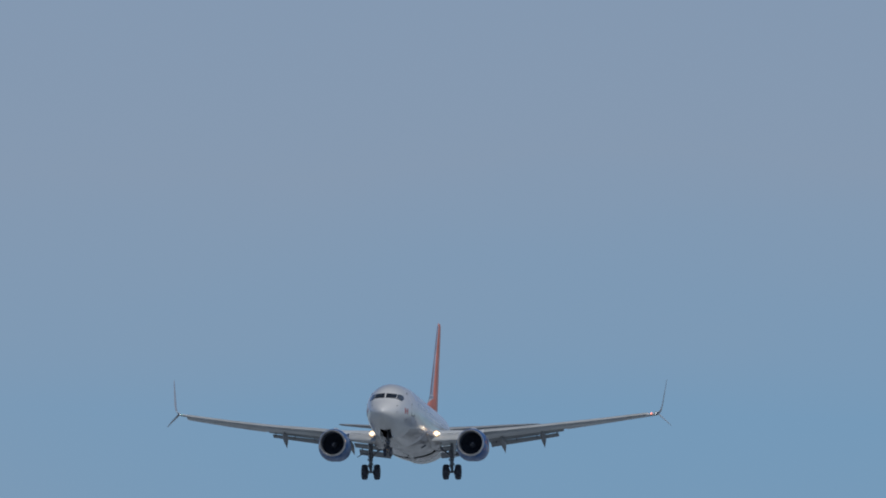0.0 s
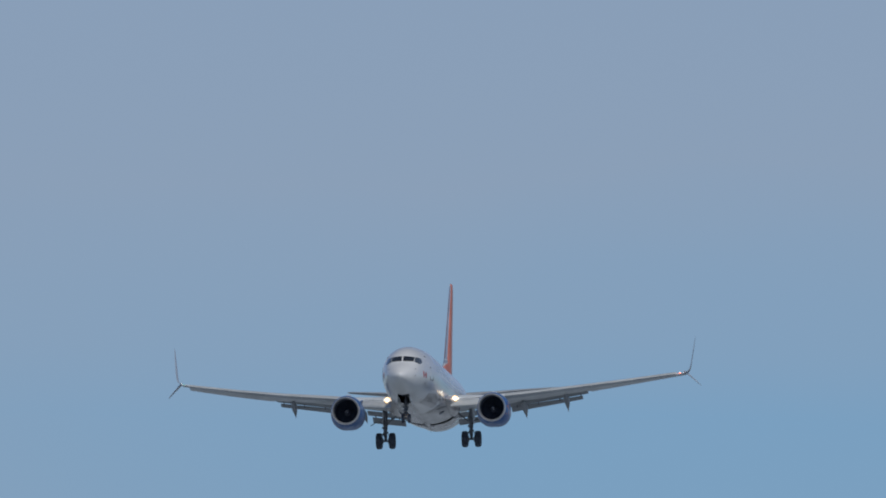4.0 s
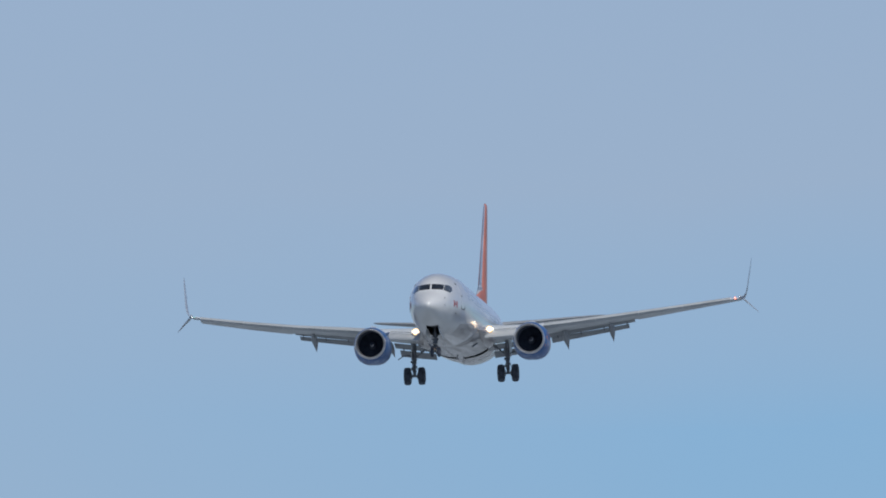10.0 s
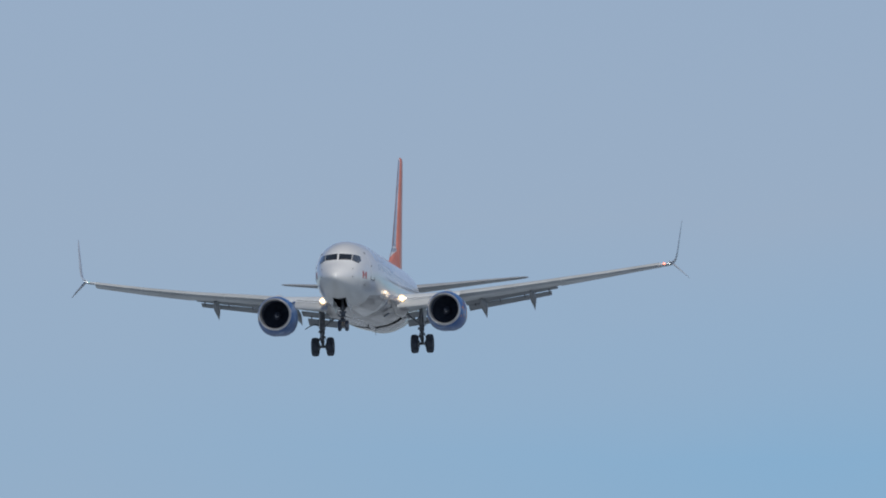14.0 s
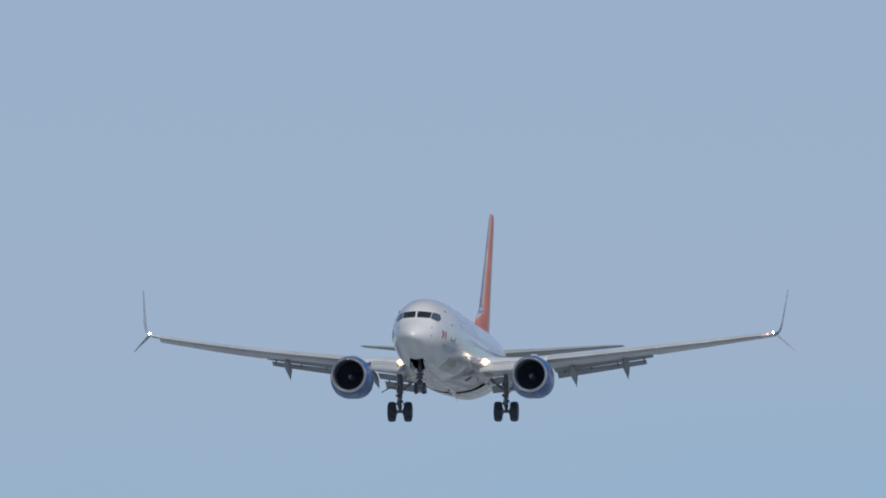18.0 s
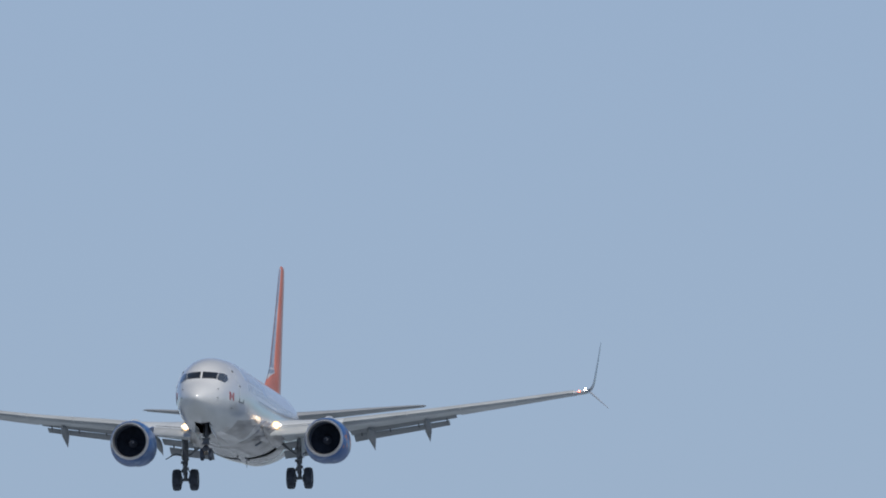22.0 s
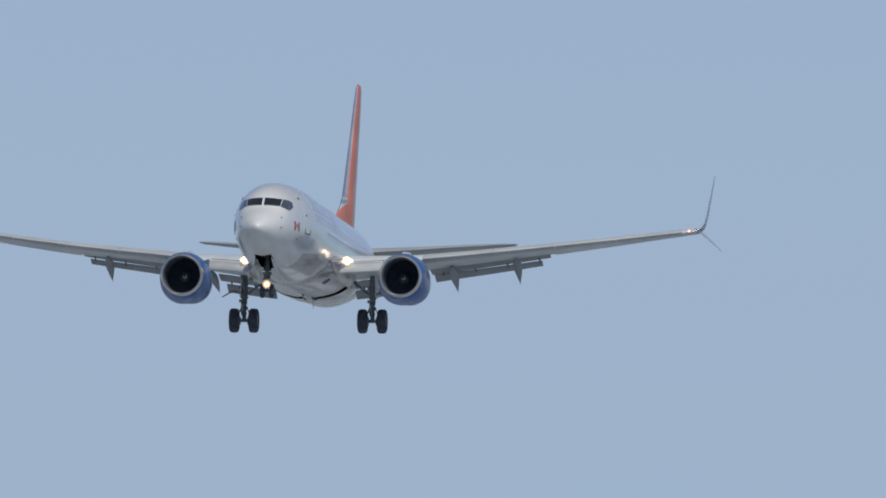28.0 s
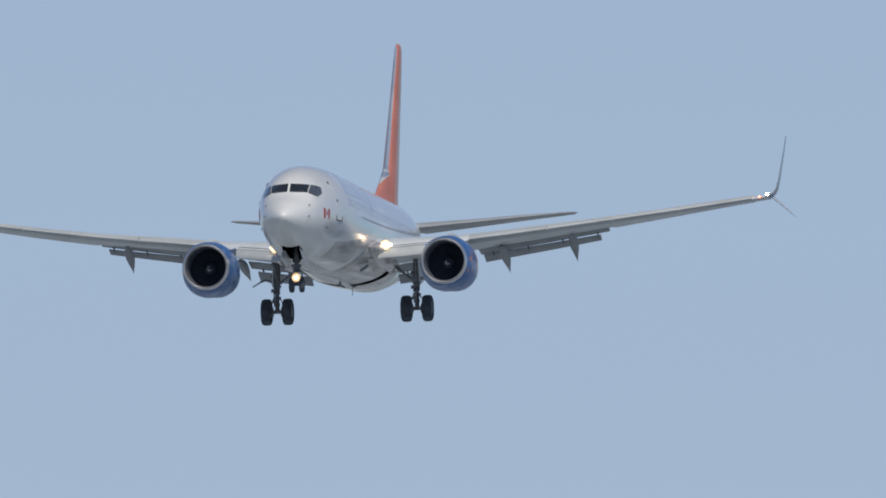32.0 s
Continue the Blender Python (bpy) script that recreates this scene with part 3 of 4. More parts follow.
def slat_profile(p):
    """A slat run out ahead of the wing: its face meets the wing's top behind, and its lower lip ends above the fixed edge."""
    lead, c, z = wing_lead(p), wing_trail(p) - wing_lead(p), wing_height(p)
    k = min(c, 4.6)
    top = foil(.11, thick(p)) * 1.1 * c + .004 * c
    face = [(.105 * k, top + .012), (.07 * k, top * .93 + .012), (.03 * k, top * .80 + .008), (-.01 * k, top * .62), (-.04 * k, top * .43), (-.056 * k, top * .28), (-.062 * k, top * .13), (-.060 * k, top * .0), (-.052 * k, -top * .07)]
    back = [(-.046 * k, -top * .04), (-.047 * k, top * .10), (-.036 * k, top * .27), (-.01 * k, top * .46), (.03 * k, top * .66), (.07 * k, top * .82), (.105 * k, top)]
    return [(lead + y, z + h) for y, h in face + back]


def fixed_edge_profile(p):
    lead, c, z = wing_lead(p), wing_trail(p) - wing_lead(p), wing_height(p)
    loop = [(x, h) for x, h in foil_loop(0, .055, thick(p), 6)]
    return [(lead + x * c - .012, z + h * c * 1.03) for x, h in loop]


def flap_profile(p, y_off, z_off, chord, tc, degrees):
    lead, c, z = wing_lead(p), wing_trail(p) - wing_lead(p), wing_height(p)
    y0, z0 = lead + c + y_off, z + z_off
    pts = [(y0 + x * chord, z0 + h * chord) for x, h in foil_loop(0, 1, tc, 8)]
    return turn_yz(pts, y0, z0, degrees)


def canoe(s, p, y0, z0, y1, z1, w, h):
    """A flap track fairing: a slim pod from y0, z0 under the wing to its tip at y1, z1."""
    rings = []
    n = 16
    for i in range(n + 1):
        t = i / n
        k = max(.02, math.sin(math.pi * min(1, t * 1.35 + .02) / 2) ** .7) * (1 if t < .35 else max(.03, 1 - ((t - .35) / .65) ** 1.35))
        y = y0 + (y1 - y0) * t
        z = z0 + (z1 - z0) * t ** 1.7
        rings.append([(s * p + w * k * math.cos(a) * .5, y, z + h * k * math.sin(a) * .5) for a in np.linspace(0, 2 * math.pi, 14, endpoint=False)])
    return loft(rings)


strobes = []


def build_wing(s):
    stations = [1.2, 1.9, 2.6, 3.3, 4.1, 4.9, 5.8, 6.8, 8, 9.2, 10.25]
    wing = mesh("wing", *loft([wing_ring(p, s, .0, .77) for p in stations]
                              + [wing_ring(p, s, .0, .77) for p in (10.3, 11.5, 13, 14.5, 16, 16.46, 16.5, 17.05)]), WING, plane, "swept grey wing bent gently upward")
    # trailing edge outboard of the flaps
    strip("aileron", s, (10.9, 12, 13.5, 15.2), lambda p: [(wing_lead(p) + x * (wing_trail(p) - wing_lead(p)), wing_height(p) + (h - wing_rake(p) * x) * (wing_trail(p) - wing_lead(p)))
                                                           for x, h in foil_loop(.776, 1, thick(p), 5)], WING, wing, "grey aileron")
    for a, b in ((10.74, 10.86), (15.24, 16.46), (16.5, 17.05)):
        strip("trailing_edge", s, (a, (a + b) / 2, b), lambda p: [(wing_lead(p) + x * (wing_trail(p) - wing_lead(p)), wing_height(p) + (h - wing_rake(p) * x) * (wing_trail(p) - wing_lead(p)))
                                                                  for x, h in foil_loop(.772, 1, thick(p), 5)], WING, wing)
    # spoiler panels closed on top
    for a, b in ((2.3, 3.9), (5.9, 6.9), (6.95, 7.95), (8, 9), (9.05, 10.05)):
        strip("spoiler", s, (a, b), lambda p: [(wing_lead(p) + x * (wing_trail(p) - wing_lead(p)), wing_height(p) + h * (wing_trail(p) - wing_lead(p)))
                                               for x, h in ((.66, foil(.66, thick(p)) * 1.1 + .022), (.86, .031), (.86, .022), (.66, foil(.66, thick(p)) * 1.1))], WING, wing)
    # leading edge slats, run out ahead of the darker fixed edge
    for a, b in ((5.42, 8.45), (8.49, 11.0), (11.04, 13.6), (13.64, 16.45)):
        strip("fixed_edge", s, np.linspace(a, b, 4), fixed_edge_profile, LEDGE, wing, "shaded grey edge behind the slat")
        strip("slat", s, np.linspace(a, b, 5), slat_profile, SLAT, wing, "pale grey slat drooped forward")
        for p in np.linspace(a + .5, b - .5, 2):
            mesh("slat_track", *tube((s * p, wing_lead(p) - .03, wing_height(p) + .01), (s * p, wing_lead(p) + .1, wing_height(p) + .01), .03), STEEL, wing)
    strip("krueger_flap", s, np.linspace(2.02, 4.1, 6), lambda p: turn_yz([(wing_lead(p) - .42 + x * .92, wing_height(p) - .08 + h * .92) for x, h in foil_loop(0, 1, .14, 8)], wing_lead(p), wing_height(p) - .08, -42),
          SLAT, wing, "grey leading edge flap tilted forward")
    mesh("slat_gap", *tube((s * 2.55, wing_lead(2.55) - .05, wing_height(2.55) + .12), (s * 4.0, wing_lead(4.0) - .05, wing_height(4.0) + .12), .013), SEAL, wing, "dark gap along the leading edge")
    # flaps in two stages, inboard and outboard
    def flap_size(p):
        return (wing_trail(p) - wing_lead(p)) if p > 5 else 4.6
    for a, b, fore, dz, tilt, dz2, tilt2 in ((1.7, 4.3, .2, -.17, 15, -.50, 27), (5.3, 10.55, .6, -.05, 12, -.262, 20)):
        strip("flap", s, np.linspace(a, b, 5), lambda p: flap_profile(p, -.16 * flap_size(p) - fore, dz, .20 * flap_size(p), .12, tilt), FLAP, wing, "grey main flap lowered behind the wing")
        strip("aft_flap", s, np.linspace(a + .1, b - (.4 if s > 0 else .27), 5), lambda p: flap_profile(p, .035 * flap_size(p) - fore, dz2, .16 * flap_size(p), .12, tilt2), FLAP, wing, "grey aft flap lowered steeply")
        for p in np.linspace(a + .5, b - .5, 4):
            v, f = tube((s * p, wing_trail(p) - .2 - fore, wing_height(p) + dz - .05), (s * p, wing_trail(p) + .35 - fore, wing_height(p) + dz2 - .08), .035)
            mesh("flap_hinge", v, f, SEAL, wing)
    # flap track fairings
    for p, y0, tip_y, tip_z, w in ((4.50, 19.8, 23.6, -1.60, .42), (6.38, 19.8, 22.8, -1.57, .50), (9.22, 20.4, 22.5, -1.21, .48)):
        v, f = canoe(s, p, y0, wing_height(p) - .26, tip_y, tip_z, w, .55)
        mesh("flap_fairing", v, f, FLAP, wing, "pointed grey flap track fairing")
    # winglet: a blended upper blade and a lower strake
    rings = []
    for x, y, z, c, t in ((17.02, 23.26, 1.33, 1.32, .085), (17.12, 23.34, 1.38, 1.26, .075), (17.25, 23.44, 1.47, 1.18, .065), (17.35, 23.58, 1.66, 1.08, .06), (17.43, 23.80, 2.05, .98, .058),
                          (17.50, 24.16, 2.67, .82, .058), (17.57, 24.52, 3.27, .64, .058), (17.61, 24.80, 3.72, .44, .058), (17.64, 24.98, 3.92, .24, .058)):
        k = min(1, max(0, (z - 1.31) / .45))
        rings.append([(s * (x - h * c * k - .055 * (q - .4) * c * k), y + q * c, z + h * c * (1 - k)) for q, h in foil_loop(0, 1, t, 7)])
    up = mesh("winglet", *loft(rings), TIP, wing, "tall slim upswept winglet")
    rings = []
    for x, y, z, c in ((17.12, 23.55, 1.35, .95), (17.36, 23.75, 1.13, .78), (17.7, 24.1, .83, .55), (17.98, 24.45, .57, .28), (18.05, 24.6, .51, .12)):
        rings.append([(s * (x + h * c * .7), y + q * c, z + h * c * .7) for q, h in foil_loop(0, 1, .12, 6)])
    mesh("lower_winglet", *loft(rings), TIP, up, "short downward winglet blade")
    # lights at the tip
    mesh("navigation_light", *turned([(-.06, .01), (-.04, .035), (0, .05), (.08, .05), (.12, .02)] if s > 0 else [(-.05, .01), (-.03, .025), (0, .032), (.08, .032), (.12, .01)], (s * (16.74 if s > 0 else 16.85), 23.06, 1.29), 16, caps=True),
         REDLAMP if s > 0 else GREENLAMP, wing, "glowing red wingtip light" if s > 0 else "faint green wingtip light")
    if s > 0:
        mesh("lamp_core", *turned([(-.09, .006), (-.08, .02), (-.06, .024)], (16.74, 23.06, 1.29), 12, caps=True), LAMP, wing, "white-hot lamp filament")
    # fillet where the wing meets the body
    rings = []
    for y, w, h, x0, z0 in ((13.3, .03, .03, 1.80, -1.0), (13.7, .14, .12, 1.80, -1.0), (14.2, .26, .22, 1.84, -1.02), (14.8, .40, .33, 1.92, -1.06), (15.6, .50, .42, 1.98, -1.10), (17, .50, .5, 1.95, -1.2), (19, .4, .4, 1.8, -1.25)):
        rings.append([(s * (x0 + w * math.cos(a)), y, z0 + h * math.sin(a)) for a in np.linspace(0, 2 * math.pi, 24, endpoint=False)])
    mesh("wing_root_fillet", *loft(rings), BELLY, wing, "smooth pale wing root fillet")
    # strobe beside the navigation light: a lens lit on one face that turns past
    strobe = new("strobe_light")
    strobe.parent = wing
    strobe.location = (s * 17.04, 23.16, 1.39)
    tagged(strobe, "small white wingtip strobe")
    mesh("lens", *turned([(-.05, .02), (-.045, .045), (-.03, .06)], (0, 0, 0), 16, caps=True), STROBE, strobe, "white strobe lens")
    mesh("strobe_back", *turned([(-.03, .066), (.02, .06), (.05, .03)], (0, 0, 0), 16, caps=True), TIP, strobe, "grey strobe housing")
    strobes.append(strobe)
    # landing light in the wing root
    y = wing_lead(2.3)
    # the bowl emits a warm ring as bloom round the lens
    bowl = mesh("landing_light", *turned([(.06, .06), (.0, .12), (-.06, .185), (-.02, .20), (.14, .10)], (s * 2.28, y - .12, -.86), 24, caps=True), HALO, wing, "bright landing light in the wing root")
    mesh("lens", *turned([(-.07, .02), (-.065, .10), (-.045, .128), (-.01, .133)], (s * 2.28, y - .12, -.86), 24, caps=True), LAMP, bowl, "glowing lamp lens")
    mesh("turnoff_light", *turned([(-.06, .02), (-.05, .05), (-.03, .07), (.1, .07)], (s * 2.46, y - .02, -.84), 20, caps=True), LAMP, wing, "smaller glowing turnoff light")
    return wing


build_wing(1)
flex["sag"] = 1.0
build_wing(-1)


# ---- engines ----
def nacelle(profile, centre, n=56):
    """A cowl round y: round at the lip, fuller at its lower corners and flat below further aft."""
    rings = []
    for d, r, full in profile:
        ring = []
        for t in np.linspace(0, 2 * math.pi, n, endpoint=False):
            u, v = math.cos(t), math.sin(t)
            e = 1 + full * (max(0, -v) * abs(u)) ** 1.2 * 2.2 + full * .35 * max(0, -v) ** 3 if v < 0 else 1
            ring.append((centre[0] + r * e * u, d, centre[2] + r * e * v))
        rings.append(ring)
    return loft(rings, False)


def build_engine(s):
    cx, cz, y0 = s * 4.93, -1.68, 12.75
    outer = [(.17, .962), (.24, .985), (.6, 1.045), (1.1, 1.085), (1.7, 1.105), (2.3, 1.095), (2.9, 1.035), (3.4, .95), (3.8, .87), (3.82, .83), (3.2, .79)]
    swell = (0, .01, .05, .085, .10, .10, .085, .05, .01, 0, 0)
    engine = mesh("engine_cowl", *nacelle([(y0 + d, r, f) for (d, r), f in zip(outer, swell)], (cx, 0, cz)), BLUE, plane, "blue engine cowl with small orange flecks")
    lip = [(.175, .963), (.13, .955), (.07, .94), (.02, .912), (0, .882), (.02, .852), (.07, .828), (.16, .808), (.28, .797)]
    mesh("intake_lip", *turned([(y0 + d, r) for d, r in lip], (cx, 0, cz), 56), LIP, engine, "bare metal intake lip")
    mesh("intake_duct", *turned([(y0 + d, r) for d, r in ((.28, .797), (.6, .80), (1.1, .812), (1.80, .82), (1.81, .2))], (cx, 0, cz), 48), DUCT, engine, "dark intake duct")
    # fan: blades and spinner turn together
    fan = new("fan")
    fan.parent = engine
    fan.location = (cx, y0 + 1.42, cz)
    tagged(fan, "dark turning fan with a spiral mark")
    spin = mesh("spinner", *turned([(-.34, .01), (-.30, .05), (-.2, .12), (-.05, .2), (.1, .25), (.15, .25)], (0, 0, 0), 24, caps=True), SPINNER, fan, "dark cone-shaped spinner")
    pts = []
    for i in range(15):
        t = i / 14
        a, r = radians(250 * t), .03 + .055 * t
        y = -.345 + .11 * t
        for dr in (0, .03):
            pts.append((( r + dr) * math.cos(a), y - .02 + dr * .9, (r + dr) * math.sin(a)))
    mesh("spiral_mark", pts, [(2 * i, 2 * i + 1, 2 * i + 3, 2 * i + 2) for i in range(14)], MARK, spin, "white painted spiral")
    for k in range(24):
        a = 2 * math.pi * k / 24
        ring = []
        for r, tw, ch in ((.22, 20, .10), (.40, 35, .14), (.60, 50, .17), (.805, 60, .19)):
            w = radians(tw)
            loop = []
            for q, h in ((-1, 0), (0, .06), (1, 0), (0, -.06)):
                u, d = q * ch * math.sin(w) - h * ch * math.cos(w), q * ch * math.cos(w) + h * ch * math.sin(w)
                loop.append((r * math.cos(a) - u * math.sin(a), d * .6 + .1, r * math.sin(a) + u * math.cos(a)))
            ring.append(loop)
        mesh("fan_blade", *loft(ring), BLADE, fan)
    mesh("core_nozzle", *turned([(y0 + d, r) for d, r in ((3.1, .62), (3.8, .58), (4.6, .42), (4.62, .38), (4.2, .36))], (cx, 0, cz), 32), DARKMETAL, engine, "sooty core nozzle")
    mesh("exhaust_plug", *turned([(y0 + d, r) for d, r in ((4.2, .30), (4.7, .22), (5.2, .03))], (cx, 0, cz), 24, caps=True), DARKMETAL, engine)
    # pylon up to the wing
    rings = []
    for y, zl, zh, w in ((13.7, -.62, -.58, .04), (14.4, -.66, -.46, .14), (15.4, -.70, -.38, .20), (16.6, -.85, -.42, .22), (17.6, -1.1, -.62, .22), (18.8, -1.0, -.75, .12)):
        rings.append([(cx + w * math.cos(a), y, (zl + zh) / 2 + (zh - zl) / 2 * math.sin(a)) for a in np.linspace(0, 2 * math.pi, 16, endpoint=False)])
    mesh("pylon", *loft(rings), WING, engine, "grey engine pylon")
    # strake on the inboard flank
    a = radians(40)
    x0, z0 = cx - s * 1.05 * math.cos(a), cz + 1.05 * math.sin(a)
    mesh("strake", *slab([(x0, 13.9, z0), (x0 - s * .2, 14.5, z0 + .16), (x0 - s * .2, 15.0, z0 + .16), (x0, 15.1, z0)], .03), BLUE, engine, "small blue nacelle strake", smooth=False)
    return engine, fan


engine_port, fan_port = build_engine(1)
engine_starboard, fan_starboard = build_engine(-1)


# ---- belly fairing ----
def build_belly():
    table = [(11.2, .30, -2.08, .25, 1), (12.0, 1.05, -2.13, .5, 1), (13.2, 1.62, -2.15, 1.1, 1), (14.4, 1.90, -2.16, 1.45, 1), (16, 2.02, -2.16, 1.5, .9), (18.6, 2.05, -2.16, 1.4, .75), (18.95, 2.05, -2.16, 1.4, .75),
             (19.3, 2.05, -2.16, 1.4, .75), (19.65, 2.05, -2.16, 1.4, .75), (20.0, 2.05, -2.16, 1.4, .75), (20.35, 2.05, -2.16, 1.4, .75), (20.7, 2.04, -2.16, 1.4, .75), (22.2, 1.98, -2.14, 1.3, .8), (23.4, 1.82, -2.10, 1.1, .9),
             (24.4, 1.3, -2.06, .6, 1), (25, .4, -2.0, .3, 1)]
    rings = []
    n = 40
    for y, w, low, h, box in table:
        ring = []
        for j in range(n):
            a = math.pi * (j / (n - 1)) - math.pi / 2
            x, z = w * math.sin(a), low + h * (1 - abs(math.cos(a)) ** box)
            ring.append((x, y, z))
        ring += [(w * .6, y, low + h + .25), (-w * .6, y, low + h + .25)]
        rings.append(ring)
    v, f = loft(rings)
    keep = []
    for g in f:
        c = sum((Vector(v[i]) for i in g), Vector()) / len(g)
        if len(g) == 4 and 18.95 < c.y < 20.0 and .22 < abs(c.x) < 1.75 and c.z < -1.3:
            continue
        keep.append(g)
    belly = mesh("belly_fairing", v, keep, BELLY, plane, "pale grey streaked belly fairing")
    for s in (1, -1):
        lv, lf = loft([[(s * .2, 18.9, z), (s * 1.85, 18.9, z), (s * 1.85, 20.4, z), (s * .2, 20.4, z)] for z in (-1.25, -2.2)], caps=False)
        lf.append((0, 1, 2, 3))
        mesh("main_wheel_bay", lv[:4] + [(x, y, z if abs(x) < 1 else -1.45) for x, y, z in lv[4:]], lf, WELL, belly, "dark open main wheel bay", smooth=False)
        # cooling air intake
        mesh("cooling_intake", *slab([(s * 1.20, 14.8, -1.88), (s * 1.50, 14.85, -1.66), (s * 1.52, 15.1, -1.67), (s * 1.22, 15.05, -1.90)], .05), WELL, belly, "dark cooling air slot", smooth=False)
        mesh("root_vent", *slab([(s * 1.86, 13.9, -1.14), (s * 2.08, 13.95, -1.06), (s * 2.10, 14.4, -1.10), (s * 1.9, 14.4, -1.22)], .06), WELL, belly, "small dark vent below the lamp", smooth=False)
        columns = [np.array([r[k] for r in table]) for k in range(5)]
        for y in (12.6, 14.3, 16.8, 18.4, 21.2, 22.8):
            w, low, h, box = [float(np.interp(y, columns[0], columns[k])) for k in (1, 2, 3, 4)]
            pts = []
            for j in range(13):
                a = radians(5 + 75 * j / 12)
                for dy in (-.012, .012):
                    pts.append((s * (w + .006) * math.sin(a), y + dy, low - .006 + h * (1 - math.cos(a) ** box)))
            mesh("panel_joint", pts, [(2 * i, 2 * i + 1, 2 * i + 3, 2 * i + 2) for i in range(12)], SEAL, belly)
        # inspection light on the flank ahead of the wing
        p = skin(10.7, side_turn(10.7, -.76))
        lamp = mesh("inspection_light", *turned([(.005, .03), (.03, .036), (.1, .03), (.16, .012)], (s * (p.x + .01), 10.7, -.74), 20), SEAL, plane, "lit inspection lamp on the flank")
        mesh("lens", *turned([(-.03, .010), (-.025, .026), (-.01, .036), (.01, .038)], (s * (p.x + .01), 10.7, -.74), 20, caps=True), SMALLLAMP, lamp)
    # blade aerials
    for y, z, h in ((9.5, -2.10, .2),):
        mesh("blade_aerial", *slab([(0, y, z + .03), (0, y + .12, z - h), (0, y + .24, z - h), (0, y + .42, z + .03)], .035), WHITE, plane, "small belly aerial", smooth=False)
    mesh("wire_aerial", *tube((0, 21.3, -2.12), (0, 21.42, -2.46), .016, .010, 8), SEAL, plane, "thin dark belly whip aerial")
    for y in (20.5,):
        mesh("blade_aerial", *slab([(0, y, 1.86), (0, y + .15, 2.2), (0, y + .28, 2.2), (0, y + .45, 1.86)], .035), WHITE, plane, "small roof aerial", smooth=False)
    mesh("beacon", *turned([(-.07, .01), (-.04, .04), (0, .05), (.06, .04), (.08, .01)], (0, 17.5, -2.17), 14, caps=True), SEAL, plane, "dark belly beacon, unlit")


build_belly()


# ---- tail ----
def build_tail():
    rings = []
    for z, lead, c, t in ((1.5, 30.9, 3.7, .12), (2.2, 31.45, 3.45, .115), (3.4, 32.35, 3.1, .11), (5, 33.55, 2.6, .105), (6.5, 34.7, 2.15, .10), (8, 35.8, 1.7, .10), (8.75, 36.37, 1.43, .09), (8.93, 36.57, 1.24, .07), (8.99, 36.8, .9, .04)):
        full = c / .72
        rings.append([(h * full, lead + x * full, z) for x, h in [(x, y - .02 * math.sin(math.pi * x)) for x, y in foil_loop(0, .72, t, 9)]])
    fin = mesh("fin", *loft(rings), ORANGE, plane, "orange fin with a blue-grey leading band")
    rings = []
    for z, lead, c, t in ((2.0, 31.3, 4.75, .11), (5, 33.55, 3.61, .10), (8, 35.8, 2.36, .10), (8.8, 36.38, 1.97, .09)):
        rings.append([(h * c, lead + x * c, z) for x, h in [(x, y - .02 * math.sin(math.pi * x)) for x, y in foil_loop(.735, 1, t, 6)]])
    mesh("rudder", *loft(rings), RUDDER, fin, "pale orange rudder")
    # dorsal fillet ahead of the fin
    rings = []
    for y, h, w in ((27.6, 1.93, .02), (28.4, 2.06, .06), (29.2, 2.28, .10), (30.0, 2.58, .15), (30.8, 2.90, .20), (31.6, 3.25, .245), (32.3, 3.60, .265), (32.8, 3.84, .25)):
        rings.append([(w * math.cos(a), y, 1.7 + (h - 1.7) * max(0, math.sin(a)) if math.sin(a) > 0 else 1.7) for a in np.linspace(0, 2 * math.pi, 16, endpoint=False)])
    mesh("dorsal_fillet", *loft(rings), FILLET, fin, "orange fillet running up to the fin")
    for s in (1, -1):
        rings = []
        for p, lead, c, z, t in ((.35, 33.9, 4.3, 1.10, .10), (1.2, 34.4, 3.85, 1.19, .095), (3, 35.4, 3.0, 1.40, .085), (5, 36.4, 2.2, 1.63, .08), (6.6, 37.2, 1.5, 1.80, .07), (7.08, 37.5, 1.2, 1.85, .055), (7.21, 37.75, .85, 1.865, .04)):
            rings.append([(s * p, lead + x * c, z + h * c) for x, h in foil_loop(0, .70, t, 8)])
        stab = mesh("tailplane", *loft(rings), TAILGREY, plane, "grey tailplane")
        rings = []
        for p, lead, c, z, t in ((.9, 34.2, 4.0, 1.16, .097), (3, 35.4, 3.0, 1.40, .085), (5, 36.4, 2.2, 1.63, .08), (6.7, 37.25, 1.45, 1.81, .07), (7.10, 37.52, 1.17, 1.855, .055)):
            rings.append([(s * p, lead + x * c, z + h * c) for x, h in foil_loop(.715, 1, t, 5)])
        mesh("elevator", *loft(rings), TAILGREY, stab, "grey elevator")
    mesh("tail_cone", *turned([(38.2, .2), (38.5, .17), (38.62, .12)], (0, 0, 1.24), 20, caps=True), DARKMETAL, plane, "dark tail exhaust cone")


build_tail()


